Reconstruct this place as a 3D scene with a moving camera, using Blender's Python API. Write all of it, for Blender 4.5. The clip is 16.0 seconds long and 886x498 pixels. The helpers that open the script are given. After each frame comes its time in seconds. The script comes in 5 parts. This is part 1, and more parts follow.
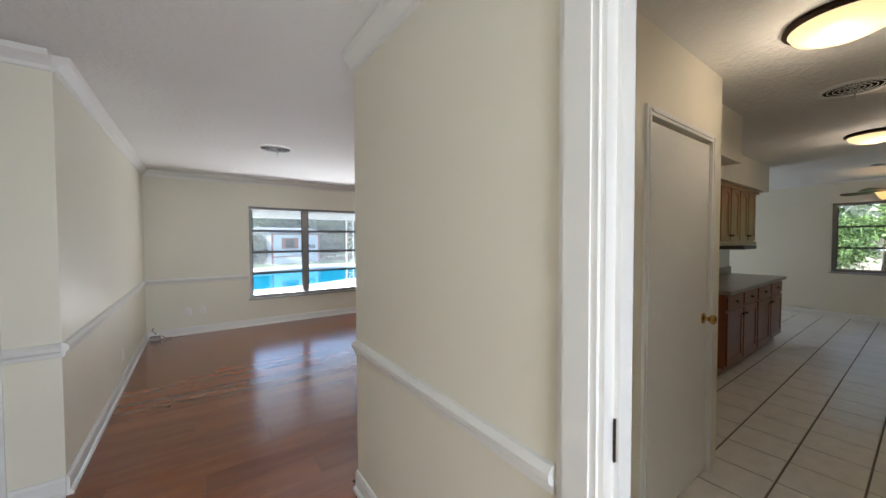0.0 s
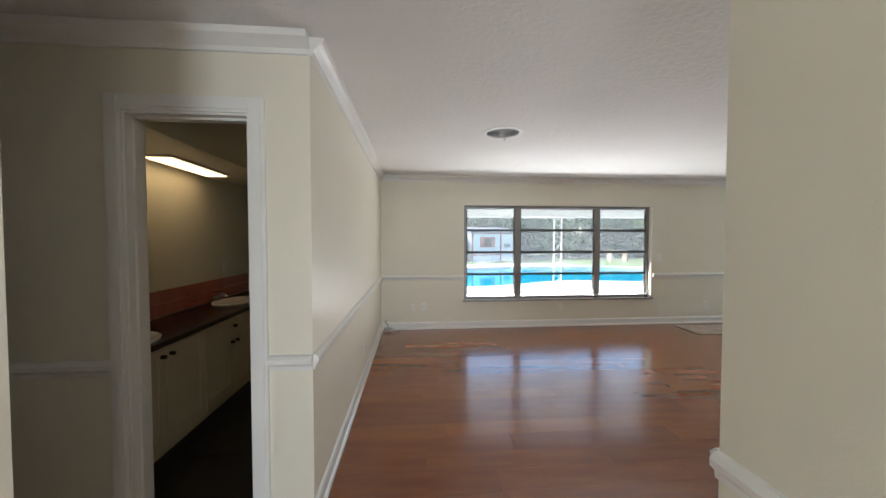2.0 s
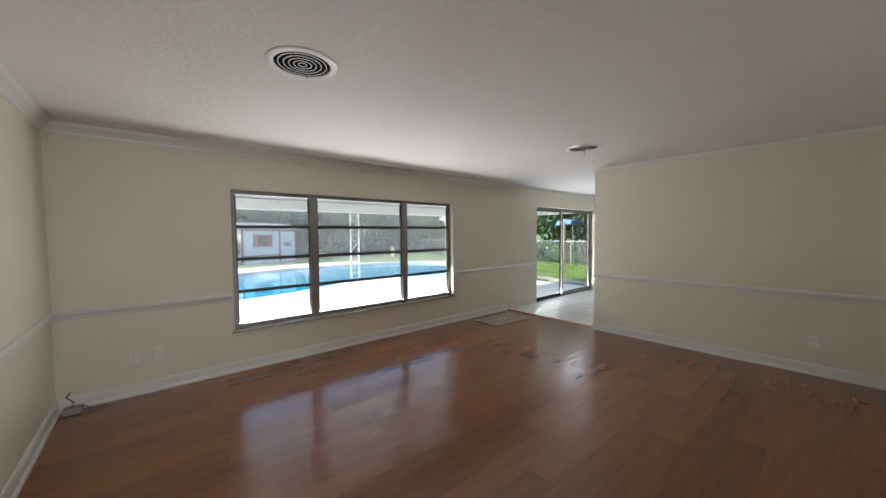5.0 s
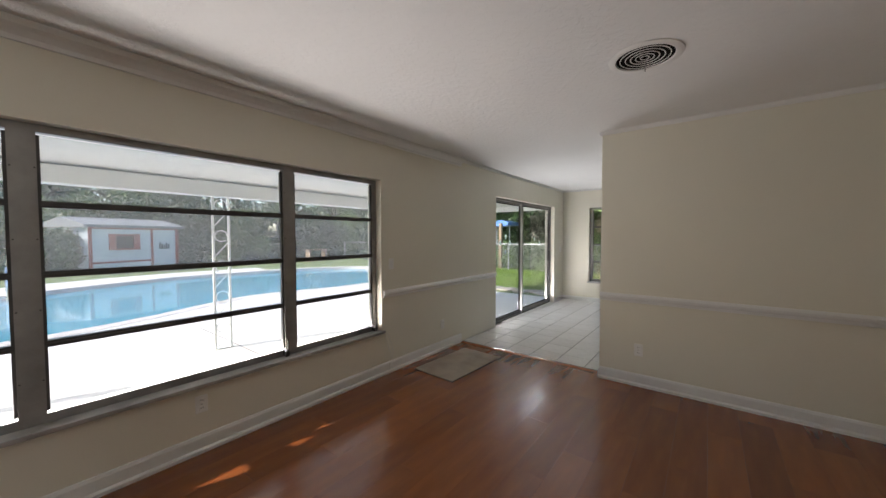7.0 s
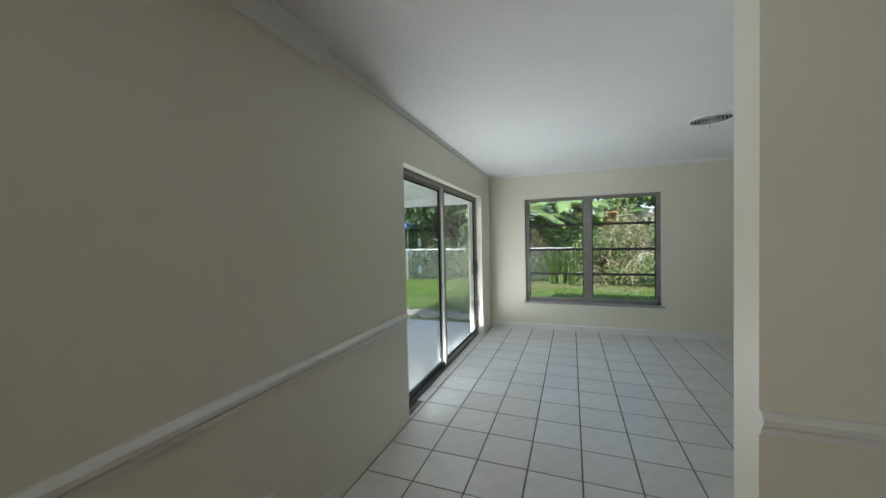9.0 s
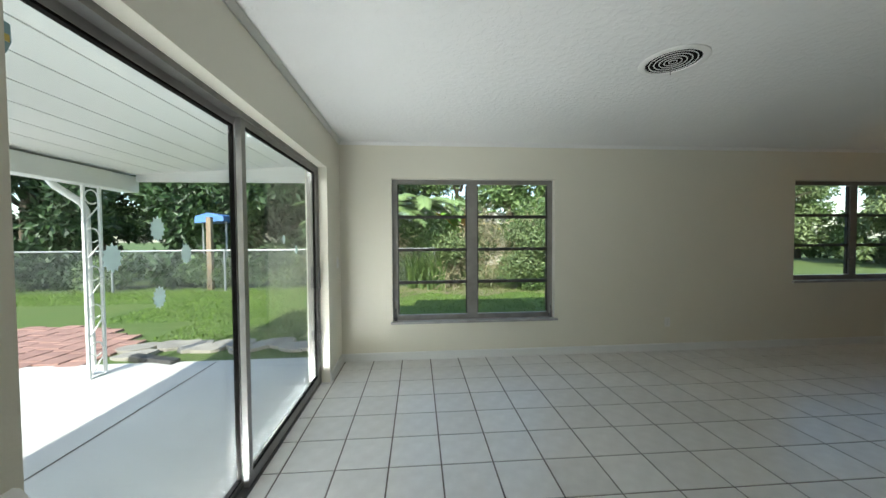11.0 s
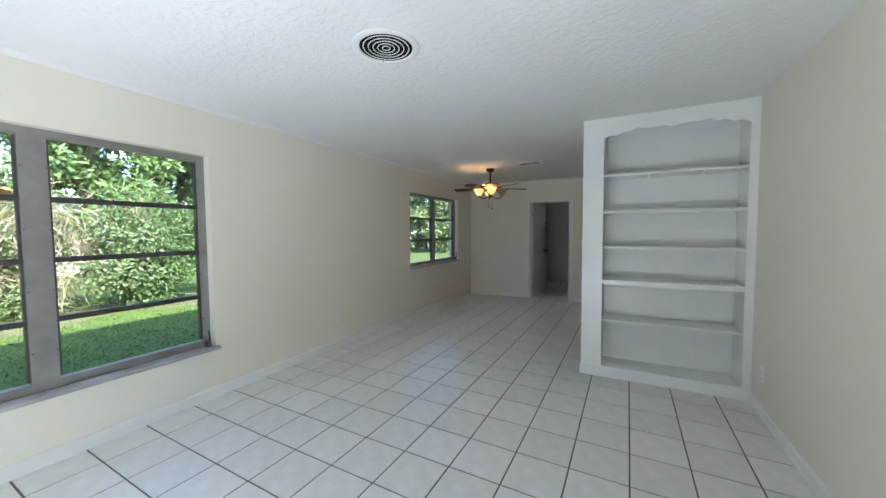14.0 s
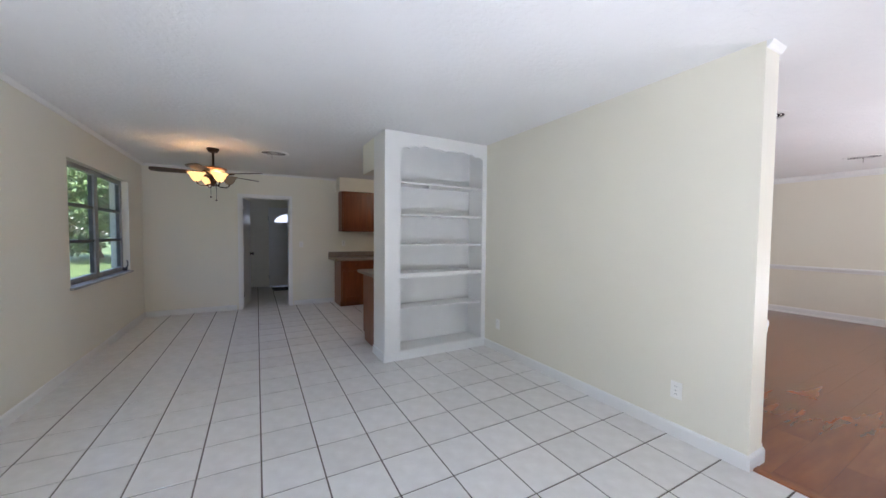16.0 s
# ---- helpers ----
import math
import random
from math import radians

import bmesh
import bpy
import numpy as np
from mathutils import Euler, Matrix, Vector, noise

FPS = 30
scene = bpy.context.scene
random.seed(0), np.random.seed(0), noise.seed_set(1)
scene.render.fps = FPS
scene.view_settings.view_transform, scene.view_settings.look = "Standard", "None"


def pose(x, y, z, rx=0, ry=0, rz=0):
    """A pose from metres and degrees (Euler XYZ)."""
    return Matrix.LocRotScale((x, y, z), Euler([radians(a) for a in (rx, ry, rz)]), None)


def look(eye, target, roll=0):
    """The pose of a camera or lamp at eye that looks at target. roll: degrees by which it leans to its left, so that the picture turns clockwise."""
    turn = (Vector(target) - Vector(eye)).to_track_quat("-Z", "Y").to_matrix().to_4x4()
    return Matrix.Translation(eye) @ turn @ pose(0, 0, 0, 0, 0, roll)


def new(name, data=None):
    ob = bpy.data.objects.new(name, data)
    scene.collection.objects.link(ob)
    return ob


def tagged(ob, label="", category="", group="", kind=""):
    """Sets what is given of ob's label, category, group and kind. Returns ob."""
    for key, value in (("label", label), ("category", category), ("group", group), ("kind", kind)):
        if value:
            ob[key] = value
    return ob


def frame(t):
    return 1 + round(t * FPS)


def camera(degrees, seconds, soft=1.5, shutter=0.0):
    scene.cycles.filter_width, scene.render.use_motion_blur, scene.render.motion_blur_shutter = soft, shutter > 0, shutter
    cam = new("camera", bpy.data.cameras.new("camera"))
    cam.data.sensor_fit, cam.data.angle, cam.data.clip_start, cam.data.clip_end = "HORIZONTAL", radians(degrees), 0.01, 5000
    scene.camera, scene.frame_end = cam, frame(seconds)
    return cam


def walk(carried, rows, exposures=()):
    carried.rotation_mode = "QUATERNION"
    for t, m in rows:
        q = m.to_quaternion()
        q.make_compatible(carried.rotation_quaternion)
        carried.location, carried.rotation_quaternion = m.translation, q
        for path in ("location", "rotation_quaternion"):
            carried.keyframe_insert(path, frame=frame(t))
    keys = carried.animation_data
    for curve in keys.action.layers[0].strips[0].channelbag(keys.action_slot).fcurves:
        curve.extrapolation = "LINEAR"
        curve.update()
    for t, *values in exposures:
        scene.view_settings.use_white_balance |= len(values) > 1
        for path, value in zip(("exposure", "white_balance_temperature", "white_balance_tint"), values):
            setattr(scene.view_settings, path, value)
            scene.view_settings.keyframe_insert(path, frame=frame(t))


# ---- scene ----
cam = camera(104.3, 16.0)
METRES, EYE, TILT, LEAN, TURN = 11.7, 1.43, 0.0, 0.0, -35.6
PATH = [
    (0, (0.446, 0.212, 1.44), (1.608, 1.839, 1.384), -0.2),
    (0.5, (0.421, 0.312, 1.482), (1.098, 2.192, 1.402), -0.1),
    (1, (0.37, 0.487, 1.502), (0.686, 2.46, 1.417), -0.5),
    (1.5, (0.376, 0.808, 1.469), (0.555, 2.799, 1.406), 0.0),
    (2, (0.329, 1.216, 1.457), (0.502, 3.208, 1.397), 0.0),
    (2.5, (0.238, 1.577, 1.473), (0.48, 3.561, 1.409), 0.1),
    (3, (0.189, 1.85, 1.516), (0.772, 3.762, 1.442), -0.2),
    (3.5, (0.202, 2.007, 1.482), (1.132, 3.777, 1.416), -0.2),
    (4, (0.231, 2.097, 1.484), (1.345, 3.757, 1.417), -0.2),
    (4.2, (0.238, 2.126, 1.469), (1.42, 3.739, 1.41), -0.2),
    (6.3, (1.448, 3.35, 1.531), (2.82, 4.801, 1.413), -0.0),
    (6.5, (1.613, 3.535, 1.514), (3.031, 4.941, 1.405), 0.2),
    (7, (1.971, 4.094, 1.424), (3.554, 5.314, 1.353), -0.1),
    (7.5, (2.579, 4.468, 1.438), (4.245, 5.571, 1.356), 0.1),
    (8, (3.11, 4.874, 1.439), (4.877, 5.808, 1.36), -0.2),
    (10.3, (5.622, 5.83, 1.434), (7.596, 6.145, 1.367), -0.8),
    (10.5, (5.743, 5.811, 1.422), (7.73, 6.02, 1.345), -0.4),
    (11, (5.978, 5.907, 1.375), (7.971, 5.745, 1.316), -0.4),
    (11.5, (6.094, 5.987, 1.394), (8.026, 5.477, 1.329), -0.4),
    (11.7, (6.12, 6.012, 1.418), (7.981, 5.29, 1.296), 0.7),
    (12, (6.161, 6.017, 1.411), (7.921, 5.071, 1.332), -0.5),
    (12.5, (6.261, 6.013, 1.427), (7.823, 4.766, 1.341), -0.4),
    (13, (6.364, 6.015, 1.419), (7.681, 4.512, 1.333), -0.5),
    (13.5, (6.514, 6.001, 1.414), (7.641, 4.352, 1.321), -0.4),
    (14, (6.79, 5.949, 1.41), (7.72, 4.181, 1.309), -0.4),
    (14.5, (7.138, 5.859, 1.398), (7.747, 3.957, 1.293), -0.2),
    (15, (7.515, 5.807, 1.402), (7.586, 3.811, 1.296), 0.1),
    (15.5, (7.932, 5.765, 1.364), (7.43, 3.831, 1.273), 0.4),
    (16, (8.36, 5.793, 1.357), (7.394, 4.044, 1.278), 0.5),
]
walk(cam, [(t, look(eye, target, roll)) for t, eye, target, roll in PATH],
     exposures=[(0.0, 2.3, 5950, 14), (1.0, 2.43, 6000, 12), (2.0, 2.42, 6150, 13), (3.0, 2.2, 6100, 12), (4.0, 2.05, 6150, 12), (6.3, 1.55, 6550, 17), (7.0, 1.45, 6600, 18), (8.0, 1.25, 6000, 13), (10.5, 1.45, 6350, 6),
                (11.5, 1.45, 6350, 7), (13.0, 2.15, 6100, 11), (14.0, 2.42, 5850, 13), (15.0, 2.68, 5820, 18), (16.0, 2.72, 5850, 22)])

# ---- light ----
world = bpy.data.worlds.new("sky")
scene.world = world
world.use_nodes = True
wn = world.node_tree.nodes
sky = wn.new("ShaderNodeTexSky")
sky.sky_type = 'NISHITA'
sky.sun_disc = False
SUN_TO = Vector((1.25, -0.48, -1.0)).normalized()
sky.sun_elevation = math.asin(-SUN_TO.z)
sky.sun_rotation = math.atan2(-SUN_TO.x, -SUN_TO.y)
wn["Background"].inputs["Strength"].default_value = 0.15
world.node_tree.links.new(sky.outputs[0], wn["Background"].inputs["Color"])
sun = new("sun", bpy.data.lights.new("sun", 'SUN'))
sun.data.energy = 3.0
sun.data.angle = radians(0.5)
sun.data.color = (1.0, 0.95, 0.86)
sun.matrix_world = look((0, 0, 30), Vector((0, 0, 30)) + SUN_TO)


def point_lamp(name, x, y, z, watts, r=0.04, color=(1.0, 0.74, 0.42)):
    ob = new(name, bpy.data.lights.new(name, 'POINT'))
    ob.data.energy, ob.data.shadow_soft_size, ob.data.color = watts, r, color
    ob.location = (x, y, z)
    return ob


def opening_lamp(name, eye, target, w, h, watts, color=(0.93, 0.97, 1.0)):
    """An added lamp that stands in for sky or deck-bounced light in an opening."""
    ob = new(name, bpy.data.lights.new(name, 'AREA'))
    ob.data.shape, ob.data.size, ob.data.size_y, ob.data.energy, ob.data.color = 'RECTANGLE', w, h, watts, color
    ob.matrix_world = look(eye, target)
    return ob


# added strips: light bounced off the deck, and sky at the door head
opening_lamp("pool_deck_light", (2.76, 6.915, 0.50), (2.76, 3.8, 2.3), 3.05, 0.08, 15.5, (1.0, 0.97, 0.92))
opening_lamp("patio_deck_light", (8.05, 6.93, 0.05), (8.05, 4.2, 1.8), 2.45, 0.08, 18.5, (0.97, 0.99, 1.0))
opening_lamp("patio_sky_light", (8.05, 6.91, 2.02), (8.05, 5.3, 0.0), 2.4, 0.03, 3.0, (0.95, 0.98, 1.0))
# daylight from an unseen opening, added in the hall's south wall
opening_lamp("entrance_skylight", (0.33, -2.25, 1.1), (0.33, 0, 1.2), 0.85, 1.9, 13.0)


# ---- materials ----
def material(name, base, rough=0.6, metal=0.0, var=0.0, scale=3.0, bump=0.0, bscale=60.0, base2=None,
             coat=0.0, island=False, objvar=0.0, stretch=(1, 1, 1), spec=0.5):
    """Principled material with noise in colour at two scales, and fine relief."""
    m = bpy.data.materials.new(name)
    m.use_nodes = True
    nt = m.node_tree
    p = nt.nodes["Principled BSDF"]
    p.inputs["Roughness"].default_value = rough
    p.inputs["Metallic"].default_value = metal
    p.inputs["Coat Weight"].default_value = coat
    p.inputs["Specular IOR Level"].default_value = spec
    p.inputs["Base Color"].default_value = (*base, 1)
    tc = nt.nodes.new("ShaderNodeTexCoord")
    mp = nt.nodes.new("ShaderNodeMapping")
    mp.inputs["Scale"].default_value = stretch
    src = tc.outputs["Object"]
    nt.links.new(src, mp.inputs["Vector"])
    if var or base2 or island or objvar:
        b2 = base2 or tuple(c * (1 - var) for c in base)
        n1 = nt.nodes.new("ShaderNodeTexNoise")
        n1.inputs["Scale"].default_value = scale
        n1.inputs["Detail"].default_value = 6
        nt.links.new(mp.outputs[0], n1.inputs["Vector"])
        fac = n1.outputs["Fac"]
        if island or objvar:
            g = nt.nodes.new("ShaderNodeNewGeometry" if island else "ShaderNodeObjectInfo")
            rnd = g.outputs["Random Per Island" if island else "Random"]
            mx = nt.nodes.new("ShaderNodeMath")
            mx.operation = 'MULTIPLY_ADD'
            nt.links.new(rnd, mx.inputs[0])
            mx.inputs[1].default_value = 0.8 if island else objvar
            ad = nt.nodes.new("ShaderNodeMath")
            ad.operation = 'MULTIPLY'
            ad.inputs[1].default_value = 0.6 if island else 1 - objvar
            nt.links.new(fac, ad.inputs[0])
            nt.links.new(ad.outputs[0], mx.inputs[2])
            fac = mx.outputs[0]
        r = nt.nodes.new("ShaderNodeValToRGB")
        r.color_ramp.elements[0].position, r.color_ramp.elements[1].position = 0.25, 0.75
        r.color_ramp.elements[0].color = (*b2, 1)
        r.color_ramp.elements[1].color = (*base, 1)
        nt.links.new(fac, r.inputs[0])
        nt.links.new(r.outputs[0], p.inputs["Base Color"])
    if bump:
        n2 = nt.nodes.new("ShaderNodeTexNoise")
        n2.inputs["Scale"].default_value = bscale
        n2.inputs["Detail"].default_value = 4
        nt.links.new(mp.outputs[0], n2.inputs["Vector"])
        b = nt.nodes.new("ShaderNodeBump")
        b.inputs["Strength"].default_value = bump
        b.inputs["Distance"].default_value = 0.01
        nt.links.new(n2.outputs["Fac"], b.inputs["Height"])
        nt.links.new(b.outputs[0], p.inputs["Normal"])
    return m


def glowing(name, color, strength, base=(0.9, 0.8, 0.6)):
    m = material(name, base, 0.4)
    p = m.node_tree.nodes["Principled BSDF"]
    p.inputs["Emission Color"].default_value = (*color, 1)
    p.inputs["Emission Strength"].default_value = strength
    return m


M_WALL = material("cream paint", (0.805, 0.775, 0.655), 0.42, var=0.04, scale=1.2, bump=0.06, bscale=120)
M_CEIL = material("textured ceiling", (0.82, 0.82, 0.80), 0.8, var=0.04, scale=2, bump=0.8, bscale=24)
cn = M_CEIL.node_tree
c_ramp = cn.nodes.new("ShaderNodeValToRGB")
c_ramp.color_ramp.elements[0].position, c_ramp.color_ramp.elements[1].position = 0.47, 0.56
c_bump = next(n for n in cn.nodes if n.type == 'BUMP')
cn.links.new(c_bump.inputs["Height"].links[0].from_socket, c_ramp.inputs[0])
cn.links.new(c_ramp.outputs[0], c_bump.inputs["Height"])
c_bump.inputs["Distance"].default_value = 0.0016
M_TRIM = material("white gloss paint", (0.82, 0.82, 0.79), 0.3, var=0.04, scale=4, bump=0.03, bscale=50)
M_WOOD = material("laminate board", (0.31, 0.094, 0.021), 0.24, base2=(0.185, 0.050, 0.012), scale=2.2,
                  objvar=0.35, stretch=(1.0, 6, 1), spec=0.6, coat=0.4)
M_WOOD.node_tree.nodes["Principled BSDF"].inputs["Coat Roughness"].default_value = 0.13
M_TILE = material("ceramic tile", (0.82, 0.805, 0.775), 0.3, base2=(0.68, 0.66, 0.625), scale=11, bump=0.05, bscale=30, objvar=0.22)
M_GROUT = material("grout", (0.20, 0.175, 0.15), 0.9, var=0.4, scale=5, bump=0.2, bscale=90)
M_ALU = material("weathered aluminium", (0.36, 0.35, 0.335), 0.42, metal=0.55, var=0.35, scale=7, bump=0.08, bscale=80)
M_ALU_M = material("bronze-grey aluminium", (0.27, 0.26, 0.245), 0.42, metal=0.5, var=0.35, scale=8, bump=0.08, bscale=80)
M_ALU_D = material("dark aluminium", (0.10, 0.097, 0.092), 0.45, metal=0.4, var=0.4, scale=9, bump=0.08, bscale=80)
M_SILL = material("marble sill", (0.55, 0.54, 0.52), 0.3, base2=(0.22, 0.21, 0.20), scale=6, bump=0.05)
M_CAB = material("red oak cabinet", (0.25, 0.075, 0.022), 0.32, base2=(0.15, 0.04, 0.012), scale=3, stretch=(7, 7, 0.7), bump=0.05, bscale=30)
M_CABL = material("honey oak cabinet", (0.42, 0.20, 0.07), 0.3, base2=(0.28, 0.12, 0.04), scale=3, stretch=(7, 7, 0.7), bump=0.05, bscale=30)
M_CTR = material("speckled laminate worktop", (0.34, 0.29, 0.25), 0.3, base2=(0.18, 0.15, 0.13), scale=70)
M_BLACKCTR = material("black worktop", (0.016, 0.015, 0.018), 0.22, var=0.4, scale=20)
M_PINK = material("pink glazed tile", (0.50, 0.17, 0.14), 0.18, var=0.12, scale=4, objvar=0.2)
M_BLKTILE = material("black floor tile", (0.012, 0.012, 0.013), 0.3, var=0.3, scale=6, objvar=0.3)
M_VAN = material("cream cabinet paint", (0.70, 0.63, 0.46), 0.4, var=0.08, scale=3)
M_BRONZE = material("dark bronze", (0.05, 0.032, 0.022), 0.35, metal=0.8, var=0.3, scale=15)
M_COPPER = material("brushed copper", (0.36, 0.20, 0.12), 0.35, metal=0.7, var=0.25, scale=12)
M_BRASS = material("brass", (0.65, 0.43, 0.15), 0.25, metal=1.0, var=0.2, scale=15)
M_CHROME = material("chrome", (0.75, 0.75, 0.75), 0.12, metal=1.0, var=0.05, scale=10)
M_CERAMIC = material("white ceramic", (0.85, 0.84, 0.80), 0.12, var=0.03, scale=3)
M_PLASTIC = material("ivory plastic", (0.86, 0.85, 0.80), 0.35, var=0.03, scale=8)
M_BLACK = material("black void", (0.012, 0.011, 0.010), 0.9, var=0.2, scale=8, spec=0.05)
M_BLADE = material("walnut blade", (0.075, 0.030, 0.014), 0.3, base2=(0.035, 0.014, 0.007), scale=4, stretch=(1, 8, 1))
M_MAT = material("grey beige rug", (0.33, 0.275, 0.215), 0.95, base2=(0.52, 0.46, 0.38), scale=5, bump=0.5, bscale=160)
M_DARKMAT = material("dark door mat", (0.04, 0.038, 0.036), 0.95, var=0.4, scale=12, bump=0.4)
M_SHADE_LIT = glowing("lit amber glass", (1.0, 0.50, 0.14), 0.28, (0.8, 0.6, 0.35))
M_SHADE_OFF = material("unlit amber glass", (0.42, 0.34, 0.24), 0.25, var=0.2, scale=12)
M_DOME = glowing("lit alabaster dome", (1.0, 0.66, 0.30), 0.26, (0.8, 0.6, 0.35))
M_TUBE = glowing("lit diffuser", (1.0, 0.70, 0.34), 0.7)
# outdoors
M_GRASS = material("lawn soil", (0.075, 0.13, 0.025), 0.95, base2=(0.12, 0.16, 0.04), scale=0.9, bump=0.6, bscale=40)
M_BLADES = material("grass blade", (0.14, 0.23, 0.03), 0.6, base2=(0.06, 0.12, 0.018), scale=1.5, island=True)
M_DECK = material("white painted concrete", (0.70, 0.69, 0.66), 0.75, base2=(0.58, 0.57, 0.55), scale=1.6, bump=0.15, bscale=40)
M_COPING = material("pool coping", (0.62, 0.58, 0.53), 0.7, base2=(0.5, 0.44, 0.4), scale=2, bump=0.1)
M_POOL = material("pool plaster", (0.25, 0.55, 0.66), 0.6, var=0.15, scale=1)
M_WATER = material("pool water", (0.015, 0.25, 0.38), 0.06, base2=(0.025, 0.30, 0.43), scale=0.6, bump=0.12, bscale=5)
M_WHITE = material("white exterior paint", (0.80, 0.80, 0.77), 0.5, var=0.08, scale=2, bump=0.05)
M_STUCCO = material("exterior stucco", (0.62, 0.58, 0.5), 0.85, var=0.1, scale=3, bump=0.4, bscale=60)
M_SHED = material("faded white shed board", (0.62, 0.66, 0.68), 0.7, base2=(0.47, 0.52, 0.55), scale=1.5, bump=0.1)
M_RED = material("faded red trim", (0.33, 0.085, 0.065), 0.7, var=0.25, scale=4)
M_ROOFING = material("grey roof felt", (0.22, 0.23, 0.24), 1.2, var=0.25, scale=3, bump=0.2)
M_BRICK = material("red paver brick", (0.40, 0.23, 0.185), 0.85, base2=(0.30, 0.17, 0.14), scale=6, bump=0.25, bscale=50, objvar=0.5)
M_STONE = material("flagstone", (0.42, 0.39, 0.34), 0.85, base2=(0.25, 0.23, 0.20), scale=4, bump=0.4, bscale=20, objvar=0.4)
M_BARK = material("bark", (0.15, 0.115, 0.085), 0.9, base2=(0.07, 0.055, 0.04), scale=8, bump=0.8, bscale=25, stretch=(3, 3, 1))
M_LEAF_D = material("dark broad leaf", (0.035, 0.075, 0.02), 0.5, base2=(0.010, 0.026, 0.008), scale=0.7, island=True)
M_LEAF_M = material("mid green leaf", (0.115, 0.18, 0.05), 0.5, base2=(0.035, 0.075, 0.02), scale=0.7, island=True)
M_LEAF_L = material("fresh green leaf", (0.165, 0.215, 0.08), 0.5, base2=(0.045, 0.08, 0.027), scale=0.7, island=True)
M_LEAF_DRY = material("dry grass stalk", (0.40, 0.33, 0.21), 0.7, base2=(0.12, 0.13, 0.05), scale=0.7, island=True)
M_PALM = material("palm frond", (0.20, 0.28, 0.10), 0.5, base2=(0.09, 0.14, 0.045), scale=1, island=True)
M_BANANA = material("banana leaf", (0.20, 0.38, 0.06), 0.4, base2=(0.13, 0.27, 0.04), scale=2)
M_BANANA_Y = material("yellowing banana leaf", (0.62, 0.42, 0.05), 0.5, base2=(0.40, 0.30, 0.05), scale=2)
M_ORANGE = material("withered orange leaf", (0.55, 0.22, 0.06), 0.6, base2=(0.4, 0.3, 0.06), scale=3)
M_GALV = material("galvanised steel", (0.40, 0.42, 0.43), 0.45, metal=0.6, var=0.2, scale=6)
M_BLUE = material("blue tarpaulin", (0.10, 0.24, 0.62), 0.5, var=0.15, scale=3, bump=0.1, bscale=8)
M_POSTW = material("weathered timber", (0.33, 0.24, 0.16), 0.85, base2=(0.22, 0.16, 0.11), scale=5, stretch=(6, 6, 0.8), bump=0.2)
M_STICKER = material("frosted decal", (0.80, 0.9, 0.88), 0.6, var=0.2, scale=30)
sn = M_STICKER.node_tree
s_tl, s_mix = sn.nodes.new("ShaderNodeBsdfTranslucent"), sn.nodes.new("ShaderNodeMixShader")
s_tl.inputs["Color"].default_value = (0.85, 0.95, 0.93, 1)
s_mix.inputs[0].default_value = 0.7
sn.links.new(sn.nodes["Principled BSDF"].outputs[0], s_mix.inputs[1])
sn.links.new(s_tl.outputs[0], s_mix.inputs[2])
sn.links.new(s_mix.outputs[0], sn.nodes["Material Output"].inputs["Surface"])
M_SHIELD = material("shield decal", (0.30, 0.48, 0.50), 0.5, var=0.1, scale=10)
M_GOLD = material("yellow decal band", (0.75, 0.62, 0.15), 0.5, var=0.1, scale=10)

M_GLASS = bpy.data.materials.new("clear glass")
M_GLASS.use_nodes = True
gt = M_GLASS.node_tree
gt.nodes.remove(gt.nodes["Principled BSDF"])
g_clear, g_gloss, g_mix, g_fres = (gt.nodes.new("ShaderNode" + k) for k in ("BsdfTransparent", "BsdfGlossy", "MixShader", "LayerWeight"))
g_clear.inputs["Color"].default_value = (0.95, 0.975, 0.965, 1)
g_gloss.inputs["Roughness"].default_value = 0.01
g_pow, g_add = gt.nodes.new("ShaderNodeMath"), gt.nodes.new("ShaderNodeMath")
g_pow.operation, g_add.operation = 'POWER', 'MULTIPLY_ADD'
g_fres.inputs["Blend"].default_value = 0.5
g_pow.inputs[1].default_value, g_add.inputs[1].default_value, g_add.inputs[2].default_value = 4.0, 0.6, 0.02
gt.links.new(g_fres.outputs["Facing"], g_pow.inputs[0])
gt.links.new(g_pow.outputs[0], g_add.inputs[0])
gt.links.new(g_add.outputs[0], g_mix.inputs[0])
gt.links.new(g_clear.outputs[0], g_mix.inputs[1])
gt.links.new(g_gloss.outputs[0], g_mix.inputs[2])
gt.links.new(g_mix.outputs[0], gt.nodes["Material Output"].inputs["Surface"])

M_DUSTY = M_GLASS.copy()
M_DUSTY.name = "dusty glass"
dt = M_DUSTY.node_tree
d_dust, d_mix, d_noise, d_rng = (dt.nodes.new("ShaderNode" + k) for k in ("BsdfTranslucent", "MixShader", "TexNoise", "MapRange"))
d_dust.inputs["Color"].default_value = (0.80, 0.82, 0.86, 1)
d_noise.inputs["Scale"].default_value, d_noise.inputs["Detail"].default_value = 1.6, 5
d_rng.inputs["To Min"].default_value, d_rng.inputs["To Max"].default_value = 0.10, 0.19
d_out = dt.nodes["Material Output"].inputs["Surface"]
d_clear = d_out.links[0].from_socket
dt.links.new(d_noise.outputs["Fac"], d_rng.inputs["Value"])
dt.links.new(d_rng.outputs[0], d_mix.inputs[0])
dt.links.new(d_clear, d_mix.inputs[1])
dt.links.new(d_dust.outputs[0], d_mix.inputs[2])
dt.links.new(d_mix.outputs[0], d_out)


